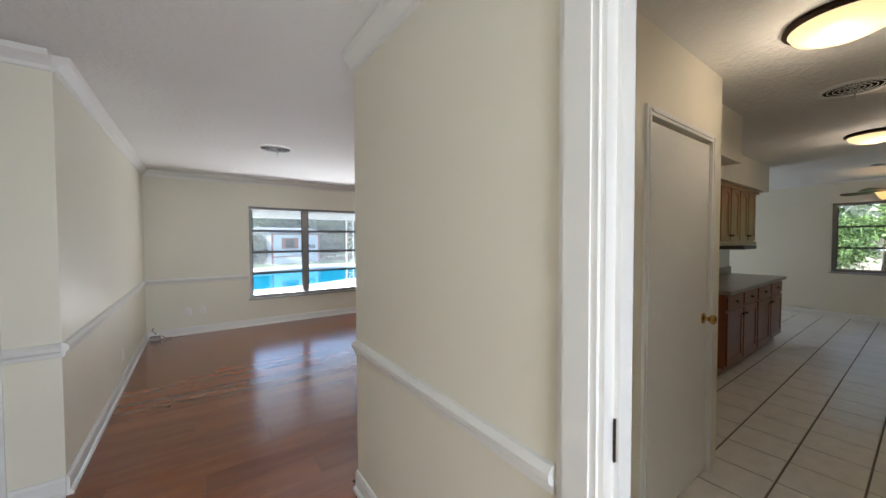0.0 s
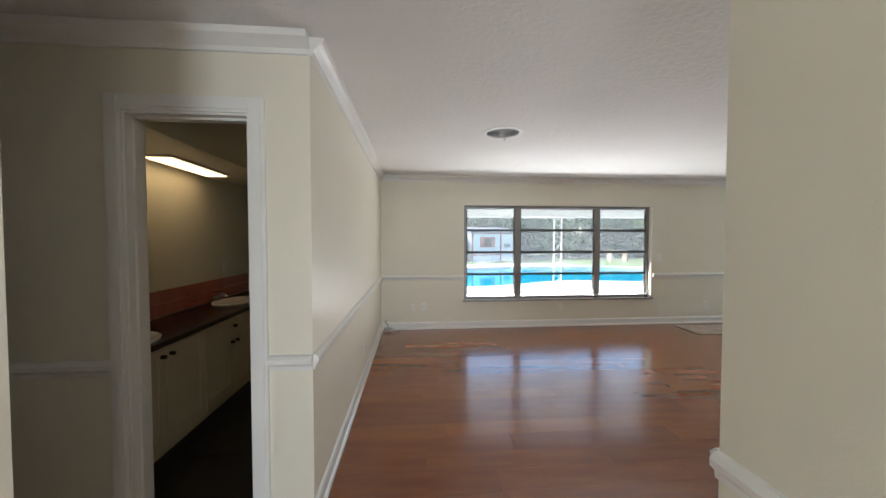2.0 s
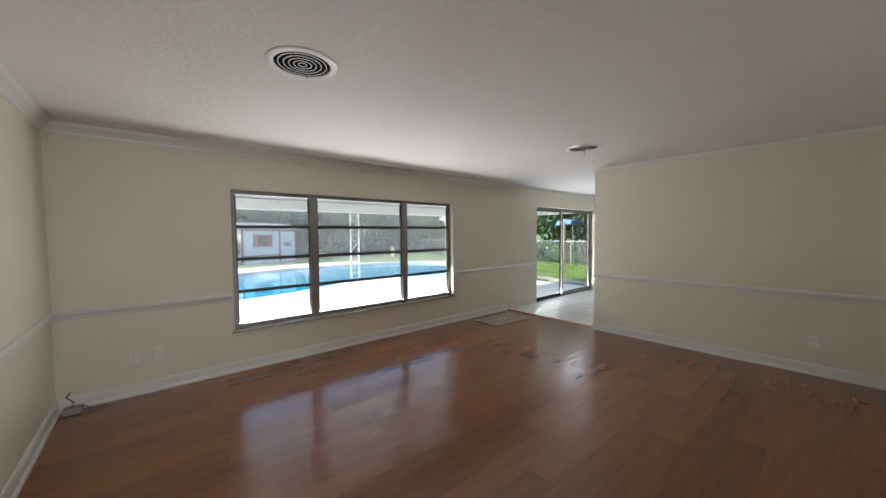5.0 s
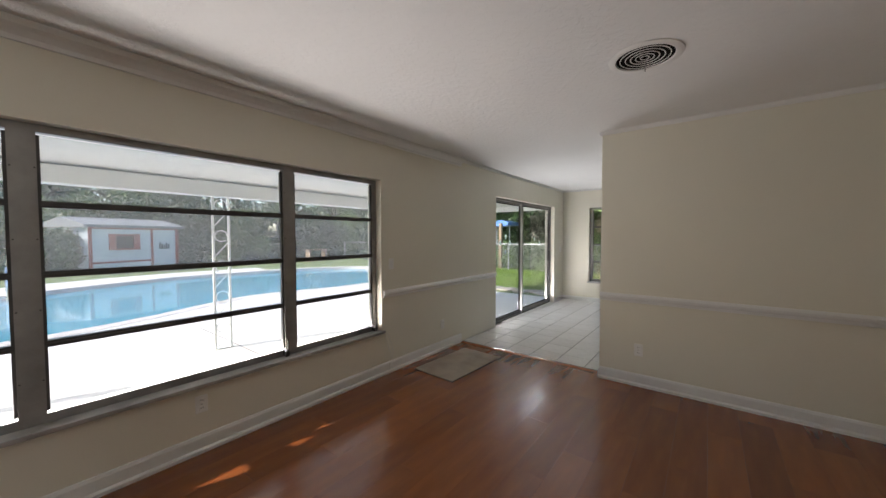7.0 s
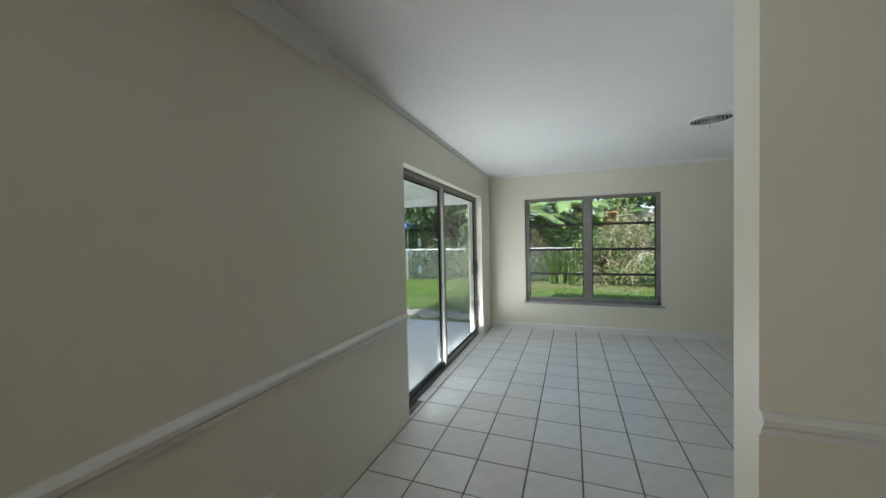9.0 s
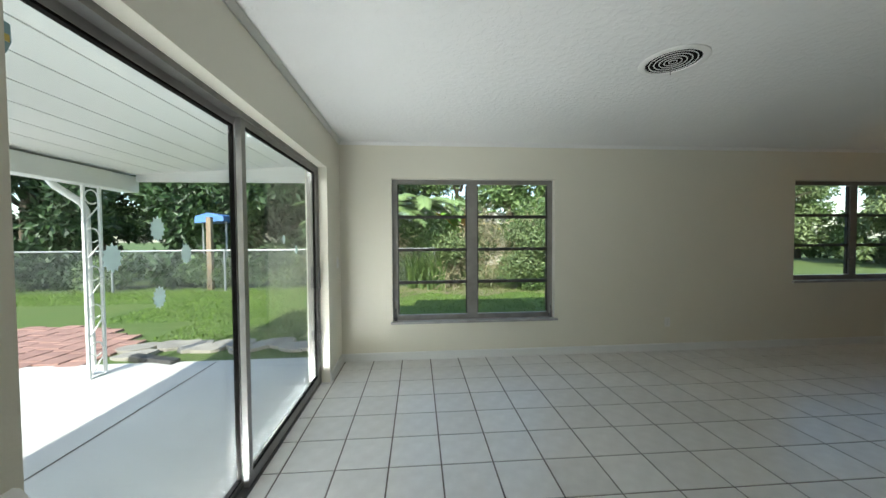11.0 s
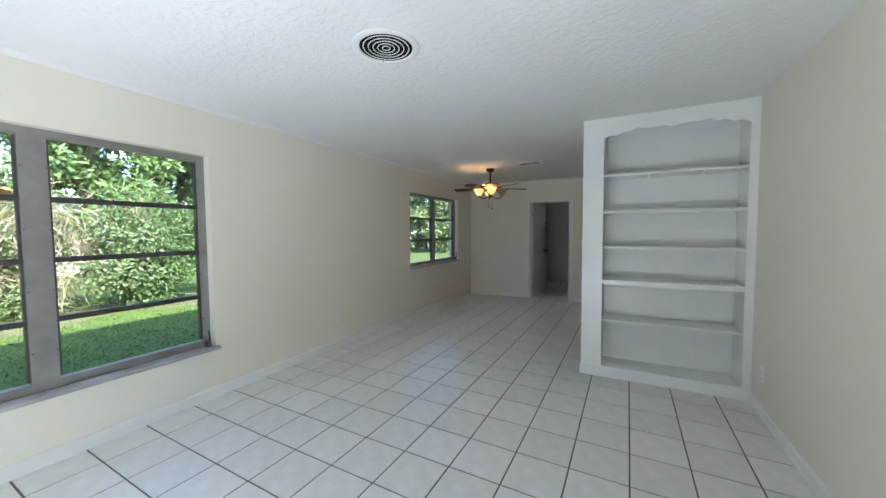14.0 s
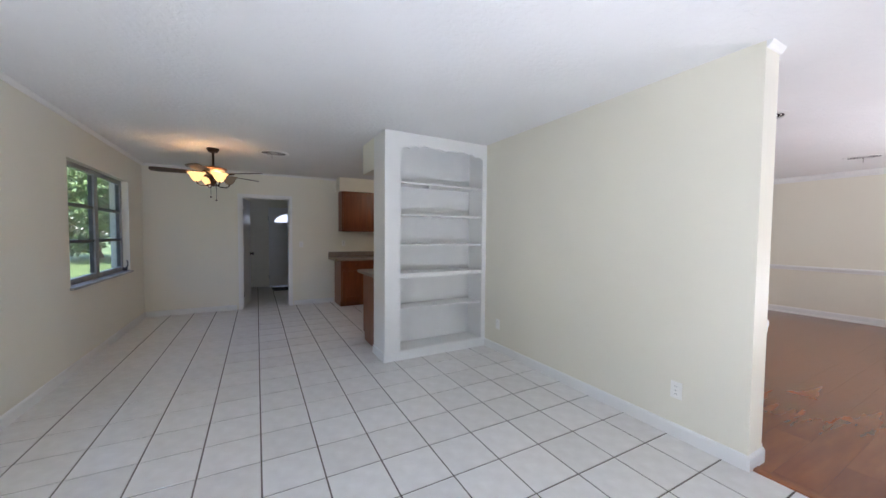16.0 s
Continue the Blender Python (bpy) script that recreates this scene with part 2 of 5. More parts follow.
# ---- builders ----
def bx(bm, x0, x1, y0, y1, z0, z1):
    v = [bm.verts.new(c) for c in ((x0, y0, z0), (x1, y0, z0), (x1, y1, z0), (x0, y1, z0), (x0, y0, z1), (x1, y0, z1), (x1, y1, z1), (x0, y1, z1))]
    for f in ((3, 2, 1, 0), (4, 5, 6, 7), (0, 1, 5, 4), (1, 2, 6, 5), (2, 3, 7, 6), (3, 0, 4, 7)):
        bm.faces.new([v[i] for i in f])
    return bm


def box(x0, x1, y0, y1, z0, z1, bevel=0.0):
    bm = bx(bmesh.new(), x0, x1, y0, y1, z0, z1)
    if bevel:
        bmesh.ops.bevel(bm, geom=bm.edges[:], offset=bevel, segments=2, affect='EDGES', profile=0.5)
    return bm


def tube(bm, pts, r, n=8, r1=None):
    """A round bar along pts, tapering from r to r1."""
    rings = []
    pts = [Vector(p) for p in pts]
    for i, p in enumerate(pts):
        d = (pts[min(i + 1, len(pts) - 1)] - pts[max(i - 1, 0)]).normalized()
        q = d.to_track_quat('Z', 'Y')
        rr = r if r1 is None else r + (r1 - r) * i / (len(pts) - 1)
        rings.append([bm.verts.new(p + q @ Vector((rr * math.cos(a), rr * math.sin(a), 0))) for a in [2 * math.pi * k / n for k in range(n)]])
    for a, b in zip(rings, rings[1:]):
        for k in range(n):
            bm.faces.new((a[k], a[(k + 1) % n], b[(k + 1) % n], b[k]))
    bm.faces.new(rings[0][::-1])
    bm.faces.new(rings[-1])
    return bm


def lathe(bm, profile, n=32, cx=0, cy=0):
    rings = [[bm.verts.new((cx + r * math.cos(2 * math.pi * k / n), cy + r * math.sin(2 * math.pi * k / n), z)) for k in range(n)] for r, z in profile]
    for a, b in zip(rings, rings[1:]):
        for k in range(n):
            bm.faces.new((a[k], a[(k + 1) % n], b[(k + 1) % n], b[k]))
    return bm


def prism(bm, outline, axis, a, b):
    """Extrudes a closed 2D outline along axis from a to b."""
    def at(p, t):
        return {"x": (t, p[0], p[1]), "y": (p[0], t, p[1]), "z": (p[0], p[1], t)}[axis]
    v0 = [bm.verts.new(at(p, a)) for p in outline]
    v1 = [bm.verts.new(at(p, b)) for p in outline]
    n = len(outline)
    for i in range(n):
        bm.faces.new((v0[i], v0[(i + 1) % n], v1[(i + 1) % n], v1[i]))
    bm.faces.new(v0[::-1])
    bm.faces.new(v1)
    return bm


def part(name, bm, mat, parent=None, label="", smooth=False):
    bmesh.ops.recalc_face_normals(bm, faces=bm.faces[:])
    me = bpy.data.meshes.new(name)
    bm.to_mesh(me)
    bm.free()
    me.materials.append(mat)
    if smooth:
        me.shade_smooth()
        me.set_sharp_from_angle(angle=radians(40))
    ob = new(name, me)
    ob.parent = parent
    if label:
        ob["label"] = label
    return ob


def thing(name, label, category, m=None, group="", kind=""):
    ob = new(name)
    ob.empty_display_size = 0.1
    if m is not None:
        ob.matrix_basis = m
    return tagged(ob, label, category, group, kind)


def struct(name, bm, mat, label, category):
    return tagged(part(name, bm, mat), label, category, "", "structure")


def quads(name, verts, faces, mat, parent=None):
    me = bpy.data.meshes.new(name)
    me.from_pydata(verts, [], faces)
    me.materials.append(mat)
    ob = new(name, me)
    ob.parent = parent
    return ob


def wall_y(bm, y0, y1, x0, x1, z1, holes=()):
    """A wall along x with holes (xa, xb, za, zb), sorted along x."""
    x = x0
    for a, b, za, zb in holes:
        bx(bm, x, a, y0, y1, 0, z1)
        if za > 0:
            bx(bm, a, b, y0, y1, 0, za)
        if zb < z1:
            bx(bm, a, b, y0, y1, zb, z1)
        x = b
    bx(bm, x, x1, y0, y1, 0, z1)
    return bm


def wall_x(bm, x0, x1, y0, y1, z1, holes=()):
    y = y0
    for a, b, za, zb in holes:
        bx(bm, x0, x1, y, a, 0, z1)
        if za > 0:
            bx(bm, x0, x1, a, b, 0, za)
        if zb < z1:
            bx(bm, x0, x1, a, b, zb, z1)
        y = b
    bx(bm, x0, x1, y, y1, 0, z1)
    return bm


H = 2.456
YN, XE, YS = 6.735, 9.89, -1.305      # inner faces: pool side, garden side, entry side
XW = -0.18                            # living room end wall
PW = (1.15, 4.365, 0.455, 2.0)        # pool window
SD = (6.76, 9.34, 0.0, 2.06)          # sliding door
GW = (4.275, 6.165, 0.433, 2.055)     # garden window
G2 = (-0.62, 1.21, 0.82, 2.07)        # dining window
PX0, PX1, PYN = 5.67, 5.85, 4.945      # partition
RX, RY = 1.175, 2.085                 # hall corner

# ---- structure ----
struct("wall_north", wall_y(bmesh.new(), YN, YN + 0.2, -3.2, XE + 0.2, H, [PW, SD]), M_WALL, "cream painted wall with a pool window and sliding door", "wall")
struct("wall_east", wall_x(bmesh.new(), XE, XE + 0.2, -4.2, YN, H, [G2, GW]), M_WALL, "cream painted wall with two garden windows", "wall")
struct("wall_south", wall_y(bmesh.new(), YS - 0.12, YS, RX + 0.12, XE, H, [(7.75, 8.545, 0, 2.02)]), M_WALL, "cream painted wall with a doorway to the entry", "wall")
struct("wall_west", wall_x(bmesh.new(), XW - 0.12, XW, 3.0, YN, H), M_WALL, "cream painted living room end wall", "wall")
struct("wall_bathroom", wall_y(bmesh.new(), 3.0, 3.12, -3.2, XW - 0.12, H, [(-1.05, -0.47, 0, 2.07)]), M_WALL, "cream painted wall with the bathroom doorway", "wall")
struct("wall_hall_west", wall_x(bmesh.new(), -0.63, -0.51, -2.2, 2.0, H), M_WALL, "cream painted hall wall with a chair rail", "wall")
struct("wall_corridor_south", wall_y(bmesh.new(), 1.88, 2.0, -3.2, -0.63, H), M_WALL, "cream painted corridor wall", "wall")
struct("wall_corridor_end", wall_x(bmesh.new(), -3.32, -3.2, 1.88, YN + 0.2, H), M_WALL, "cream painted wall closing the corridor", "wall")
struct("wall_hall_east", wall_x(bmesh.new(), RX, RX + 0.12, -2.2, RY, H, [(-0.3, 0.63, 0, 2.04)]), M_WALL, "cream painted hall wall with the kitchen doorway", "wall")
struct("wall_hall_south", wall_y(bmesh.new(), -2.32, -2.2, -0.63, RX + 0.12, H, [(-0.12, 0.78, 0, 2.03)]), M_WALL, "cream painted wall closing the hall", "wall")
struct("wall_living_south", wall_y(bmesh.new(), 1.965, RY, RX + 0.12, PX0, H), M_WALL, "cream painted living room wall backing the kitchen", "wall")
struct("wall_partition", wall_x(bmesh.new(), PX0, PX1, 1.965, PYN, H), M_WALL, "cream painted partition between living and family room", "wall")
pan = wall_y(bmesh.new(), 0.98, 1.08, RX + 0.12, 3.18, H, [(2.19, 2.99, 0, 2.02)])
wall_x(pan, 3.08, 3.18, 1.08, 1.965, H)
struct("wall_pantry", pan, M_WALL, "cream painted pantry wall in the kitchen", "wall")
struct("wall_kitchen_soffit", bx(bx(bmesh.new(), 3.18, 4.17, 1.12, 1.965, 2.07, H), 4.17, 7.15, 1.53, 1.965, 2.1, H), M_WALL, "cream painted soffit over the kitchen cabinets", "wall")
struct("wall_sink_soffit", box(RX + 0.12, 6.9, YS, -0.97, 2.2, H), M_WALL, "cream painted soffit on the sink side", "wall")
ent = wall_x(bmesh.new(), 6.6, 6.72, -4.1, YS - 0.12, H)
wall_x(ent, 8.72, 8.84, -4.1, YS - 0.12, H, [(-3.3, -2.5, 0, 2.03)])
wall_y(ent, -4.22, -4.1, 6.6, 8.84, H, [(7.13, 7.99, 0, 2.01)])
struct("wall_entry", ent, M_WALL, "cream painted entry walls in shade", "wall")
struct("ceiling", bx(bmesh.new(), -3.32, XE + 0.2, -4.22, YN + 0.2, H, H + 0.15), M_CEIL, "white textured plaster ceiling", "ceiling")
struct("roof", bx(bmesh.new(), -4.0, XE + 0.85, -5.0, YN + 0.5, H + 0.15, H + 0.32), M_ROOFING, "flat felted house roof slab", "roof")
struct("floor_slab", bx(bx(bmesh.new(), RX + 0.06, XE + 0.2, -4.22, YN + 0.2, -0.25, -0.004), -3.32, RX + 0.06, -2.32, YN + 0.2, -0.25, -0.012), M_GROUT, "grey grout bed under the floor tiles", "floor")


def trim(name, runs, profile, label):
    """Runs of moulding: (axis, wall coordinate, side, from, to); the profile is (out, z)."""
    for axis, c, side, a, b in runs:
        bm = prism(bmesh.new(), [(c + side * u, z) for u, z in profile], "y" if axis == "x" else "x", a, b)
        struct(name, bm, M_TRIM, label, "moulding")


BASE = [(0, 0), (0.028, 0), (0.028, 0.02), (0.015, 0.032), (0.015, 0.095), (0.008, 0.112), (0, 0.115)]
RAIL = [(0, 0.79), (0.012, 0.795), (0.014, 0.815), (0.028, 0.83), (0.03, 0.85), (0.02, 0.862), (0.014, 0.868), (0, 0.87)]
CROWN = [(0, 2.345), (0.012, 2.347), (0.016, 2.37), (0.04, 2.395), (0.06, 2.41), (0.068, 2.428), (0.07, 2.4385), (0, 2.4385)]
COVE = [(0, 2.405), (0.01, 2.405), (0.022, 2.42), (0.03, 2.4385), (0, 2.4385)]
CROWN, COVE = [(u, z + 0.016) for u, z in CROWN], [(u, z + 0.016) for u, z in COVE]
LIVING = [("y", YN, -1, XW, PX0 + 0.12), ("x", XW, 1, 3.0, YN), ("x", PX0, -1, RY, PYN), ("y", RY, 1, RX, PX0)]
trim("baseboard", LIVING + [("x", RX, -1, 0.745, RY), ("x", -0.51, 1, -2.2, 2.0), ("y", 3.0, -1, -0.39, XW), ("y", 3.0, -1, -3.2, -1.12)], BASE, "white painted baseboard along the wood floor")
trim("chair_rail", [("y", YN, -1, XW, PW[0] - 0.02), ("y", YN, -1, PW[1] + 0.02, SD[0] - 0.02), ("x", XW, 1, 3.0, YN), ("x", PX0, -1, RY, PYN), ("y", RY, 1, RX, PX0),
                    ("x", RX, -1, 0.745, RY), ("x", -0.51, 1, -2.2, 2.0), ("y", 3.0, -1, -0.39, XW), ("y", 3.0, -1, -3.2, -1.12)], RAIL, "white painted chair rail moulding")
trim("crown_moulding", LIVING[:1] + [("x", XW, 1, 3.0, YN), ("x", RX, -1, -2.2, RY), ("y", 3.0, -1, -1.6, XW)], CROWN, "white painted crown moulding")
BASE2 = [(0, 0), (0.014, 0), (0.014, 0.075), (0.008, 0.088), (0, 0.09)]
trim("baseboard", [("y", YN, -1, SD[1] + 0.01, XE), ("x", XE, -1, YS, YN), ("y", YS, 1, 8.62, XE), ("y", YS, 1, 6.95, 7.68), ("x", PX1, 1, 2.34, PYN), ("y", PYN, 1, PX0 - 0.012, PX1 + 0.012)], BASE2, "white painted low baseboard on the tiles")
trim("cove_moulding", [("x", PX0, -1, RY, PYN), ("y", RY, 1, RX, PX0), ("y", YN, -1, PX0 + 0.12, XE), ("x", XE, -1, YS, YN), ("y", YS, 1, 6.9, XE), ("y", PYN, 1, PX0, PX1)], COVE, "small white cove moulding")


def casing(axis, c, side, a, b, h, w=0.075):
    """A door casing on one face of a wall round the opening a..b."""
    bm = bmesh.new()
    for u0, u1, z0, z1 in ((a - w, a, 0, h + w), (b, b + w, 0, h + w), (a, b, h, h + w)):
        for i, (e, d) in enumerate(((0, 0.014), (0.016, 0.02))):
            v = [u0 + e, u1 - e] if z0 == 0 else [u0, u1]
            zz = (z0, z1 - e) if z0 == 0 else (z0 + e, z1 - e)
            lo, hi = sorted((c, c + side * d))
            if axis == "y":
                bx(bm, v[0], v[1], lo, hi, *zz)
            else:
                bx(bm, lo, hi, v[0], v[1], *zz)
    struct("trim", bm, M_TRIM, "white painted moulded door casing", "door casing")


def jamb(axis, c0, c1, a, b, h):
    bm = bmesh.new()
    t = 0.012
    for u0, u1, z0, z1 in ((a, a + t, 0, h), (b - t, b, 0, h), (a + t, b - t, h - t, h)):
        m0, m1 = (c0 + c1) / 2 - 0.02, (c0 + c1) / 2 + 0.02
        for lo, hi, e in ((c0 - 0.003, c1 + 0.003, 0), (m0, m1, 0.012)):
            if z0 > 0:
                q = (u0, u1, z0 - e, z1)
            elif u0 == a:
                q = (u0, u1 + e, z0, z1)
            else:
                q = (u0 - e, u1, z0, z1)
            if axis == "y":
                bx(bm, q[0], q[1], lo, hi, q[2], q[3])
            else:
                bx(bm, lo, hi, q[0], q[1], q[2], q[3])
    struct("trim", bm, M_TRIM, "white painted door jamb with a stop", "door jamb")


casing("x", RX, -1, -0.3, 0.63, 2.04, 0.1)
jamb("x", RX, RX + 0.12, -0.3, 0.63, 2.04)
casing("y", 3.0, -1, -1.05, -0.47, 2.07)
jamb("y", 3.0, 3.12, -1.05, -0.47, 2.07)
casing("y", YS, 1, 7.75, 8.545, 2.02, 0.045)
jamb("y", YS - 0.12, YS, 7.75, 8.545, 2.02)
casing("y", 0.98, -1, 2.19, 2.99, 2.02, 0.045)
strike = thing("strike_plate", "steel strike plate on a white door jamb", "strike plate", pose(RX + 0.05, 0.6155, 0.98))
part("plate", box(-0.016, 0.016, -0.003, 0, -0.05, 0.05), M_BRONZE, strike)
part("latch_hole", box(-0.007, 0.007, -0.004, -0.0032, -0.022, 0.022), M_BLACK, strike)


# ---- windows and doors ----
def awning_window(name, m, W, z0, z1, mullions, panes, label, cranks, wide=0.1, outer=0.05, glass=M_GLASS):
    """Awning window: x along the wall, y outwards. mullions: centres of the posts between the sashes."""
    w = thing(name, label, "window", m, kind="structure")
    f = bmesh.new()
    d0, d1 = 0.075, 0.125
    bx(f, 0, outer, d0, d1, z0, z1)
    bx(f, W - outer, W, d0, d1, z0, z1)
    bx(f, outer, W - outer, d0, d1, z1 - outer * 0.8, z1)
    bx(f, outer, W - outer, d0, d1, z0, z0 + outer)
    part("window_frame", f, M_ALU, w)
    for c in mullions:
        mm = bx(bmesh.new(), c - wide / 2, c + wide / 2, d0 - 0.006, d1 - 0.003, z0 + outer, z1 - outer * 0.8)
        part("mullion", mm, M_ALU, w)
    edges = [outer] + [e for c in mullions for e in (c - wide / 2, c + wide / 2)] + [W - outer]
    a, b = z0 + outer, z1 - outer * 0.8
    hh = (b - a) / panes
    for i in range(0, len(edges), 2):
        u0, u1 = edges[i], edges[i + 1]
        for k in range(panes):
            s0, s1 = a + k * hh, a + (k + 1) * hh
            if k:
                part("sash_rail", bx(bx(bmesh.new(), u0, u1, d0 + 0.006, d1 - 0.006, s0 - 0.018, s0 + 0.016), u0, u1, d0 - 0.004, d0 + 0.006, s0 - 0.006, s0 + 0.004), M_ALU_D, w)
            st = bmesh.new()
            for e0, e1 in ((u0, u0 + 0.013), (u1 - 0.013, u1)):
                bx(st, e0, e1, d0 + 0.01, d1 - 0.01, s0 + 0.012, s1 - 0.014)
            part("sash_stile", st, M_ALU_D, w)
            g = part("pane", box(u0 + 0.01, u1 - 0.01, d0 + 0.028, d0 + 0.032, s0 + 0.008, s1 - 0.01), glass if k else M_GLASS, w)
            g.visible_shadow = False
            for e in (u0 - 0.008, u1 + 0.008):
                part("screw", tube(bmesh.new(), [(e, d0 - 0.012, (s0 + s1) / 2), (e, d0, (s0 + s1) / 2)], 0.004, 6), M_ALU_D, w)
    part("window_sill", box(-0.02, W + 0.03, -0.03, d0 - 0.001, z0 - 0.022, z0 + 0.004, 0.004), M_SILL, w)
    for c in cranks:
        cr = part("crank", box(c - 0.016, c + 0.016, 0.02, 0.07, z0 + 0.006, z0 + 0.05, 0.006), M_ALU_D, w)
        arc = [(c + 0.0, 0.035 - 0.02 * math.sin(q), z0 + 0.05 + 0.05 * (1 - math.cos(q))) for q in [j * 0.35 for j in range(9)]]
        part("crank_handle", tube(bmesh.new(), arc, 0.008, 8), M_ALU_D, cr)
    return w


awning_window("window_1", pose(PW[0], YN, 0), PW[1] - PW[0], PW[2], PW[3], (0.91, 2.285), 4,
              "three-part grey aluminium awning window overlooking the pool", (2.23, 3.16), 0.095, 0.05, M_DUSTY)
awning_window("window_2", pose(XE, GW[1], 0, 0, 0, -90), GW[1] - GW[0], GW[2], GW[3], (0.925,), 4,
              "two-part grey aluminium awning window overlooking the garden", (0.035, 1.85), 0.12, 0.06)
awning_window("window_3", pose(XE, G2[1], 0, 0, 0, -90), G2[1] - G2[0], G2[2], G2[3], (0.91,), 3,
              "two-part bronze-grey aluminium awning window in the dining area", (1.79,), 0.1, 0.06)

sd = thing("door_1", "aluminium framed glass sliding door to the patio", "sliding door", pose(SD[0], YN, 0), kind="structure")
SW = SD[1] - SD[0]
f = bmesh.new()
bx(f, 0, 0.03, 0.08, 0.18, 0, SD[3])
bx(f, SW - 0.035, SW, 0.08, 0.18, 0, SD[3])
bx(f, 0.03, SW - 0.035, 0.08, 0.18, SD[3] - 0.03, SD[3])
part("door_frame", f, M_ALU_M, sd)
part("track", bx(bx(bmesh.new(), 0.03, SW - 0.035, 0.08, 0.18, 0.0, 0.018), 0.03, SW - 0.035, 0.125, 0.135, 0.018, 0.035), M_ALU_D, sd)
for u0, u1, y in ((0.03, 1.21, 0.15), (1.15, SW - 0.035, 0.105)):
    fr = bmesh.new()
    bx(fr, u0, u0 + 0.045, y - 0.015, y + 0.015, 0.02, SD[3] - 0.03)
    bx(fr, u1 - 0.045, u1, y - 0.015, y + 0.015, 0.02, SD[3] - 0.03)
    bx(fr, u0 + 0.045, u1 - 0.045, y - 0.015, y + 0.015, SD[3] - 0.065, SD[3] - 0.03)
    bx(fr, u0 + 0.045, u1 - 0.045, y - 0.015, y + 0.015, 0.02, 0.08 if u0 > 1 else 0.045)
    leaf = part("sliding_leaf", fr, M_ALU, sd)
    gk = bmesh.new()
    lo = 0.08 if u0 > 1 else 0.045
    for e in (u0 + 0.045, u1 - 0.051):
        bx(gk, e, e + 0.006, y - 0.012, y + 0.012, lo, SD[3] - 0.065)
    bx(gk, u0 + 0.055, u1 - 0.055, y - 0.012, y + 0.012, SD[3] - 0.075, SD[3] - 0.065)
    bx(gk, u0 + 0.055, u1 - 0.055, y - 0.012, y + 0.012, lo, lo + 0.012)
    part("gasket", gk, M_BLACK, leaf, "black rubber glazing gasket")
    g = part("pane", box(u0 + 0.04, u1 - 0.04, y - 0.003, y + 0.003, 0.04, SD[3] - 0.06), M_GLASS, leaf)
    g.visible_shadow = False
part("door_handle", box(SW - 0.075, SW - 0.05, 0.06, 0.09, 0.92, 1.12, 0.006), M_ALU_D, sd)
part("lock", box(SW - 0.075, SW - 0.045, 0.062, 0.09, 0.42, 0.52, 0.006), M_ALU_D, sd)


def panel_door(name, m, w, h, label, category="door", knob=M_BRASS, ku=None):
    d = thing(name, label, category, m, kind="structure")
    part("door_leaf", box(0, w, -0.02, 0.02, 0.008, h, 0.003), M_TRIM, d)
    ku = w - 0.06 if ku is None else ku
    for s in (-1, 1):
        k = bmesh.new()
        lathe(k, [(0.0001, 0), (0.032, 0), (0.032, 0.006), (0.012, 0.012), (0.011, 0.03), (0.024, 0.038), (0.029, 0.052), (0.022, 0.064), (0.0001, 0.067)], 20)
        ob = part("door_knob", k, knob, d, smooth=True)
        ob.matrix_basis = pose(ku, s * 0.02, 0.96, -s * 90)
    for z in (0.25, 1.75):
        part("hinge", tube(bmesh.new(), [(-0.006, -0.022, z - 0.05), (-0.006, -0.022, z + 0.05)], 0.006, 8), M_ALU, d)
    return d


panel_door("door_2", pose(2.202, 1.0, 0), 0.775, 2.0, "white flush pantry door with a brass knob")
panel_door("door_3", pose(8.53, YS - 0.11, 0, 0, 0, -98), 0.77, 2.0, "white flush door standing open into the entry", knob=M_BRONZE)
fd = panel_door("door_4", pose(8.005, -4.079, 0, 0, 0, 180), 0.89, 2.03, "white front door with a fan-shaped light", knob=M_BRONZE)
seg = [(0.445 + 0.3 * math.cos(a), 1.66 + 0.2 * math.sin(a)) for a in [math.pi * k / 14 for k in range(15)]]
# the pane's own glow stands in for daylight from outside
part("fanlight", prism(bmesh.new(), seg, "y", -0.03, 0.026), glowing("daylight glow frosted glass", (0.85, 0.93, 1.0), 0.25, (0.8, 0.85, 0.9)), fd)
for k in range(1, 4):
    a = math.pi * k / 4
    part("glazing_bar", tube(bmesh.new(), [(0.445, -0.032, 1.66), (0.445 + 0.3 * math.cos(a), -0.032, 1.66 + 0.2 * math.sin(a))], 0.008, 6), M_TRIM, fd)
panel_door("door_5", pose(8.78, -2.52, 0, 0, 0, -90), 0.76, 2.01, "white closet door in the entry", knob=M_BRONZE)


# ---- ceiling fixtures ----
def vent(x, y, label):
    v = thing("ceiling_vent", label, "air vent", pose(x, y, H), group="round ceiling vents")
    part("rim", lathe(bmesh.new(), [(0.19, 0), (0.19, -0.005), (0.172, -0.011), (0.152, -0.009), (0.148, -0.001)], 40), M_TRIM, v, smooth=True)
    # flat black disc paints the shade inside the duct; the ceiling is uncut
    part("throat", lathe(bmesh.new(), [(0.152, -0.002), (0.0001, -0.002)], 32), M_BLACK, v)
    for i, r in enumerate((0.128, 0.1, 0.073, 0.047, 0.022)):
        part("louvre_ring", lathe(bmesh.new(), [(r + 0.003, -0.0035), (r + 0.002, -0.006), (r - 0.002, -0.006), (r - 0.003, -0.0035), (r + 0.003, -0.0035)], 36), M_TRIM, v, smooth=True)
    part("damper_rod", tube(bmesh.new(), [(0.02, 0, -0.004), (0.02, 0, -0.075)], 0.003, 6), M_ALU, v)
    return v


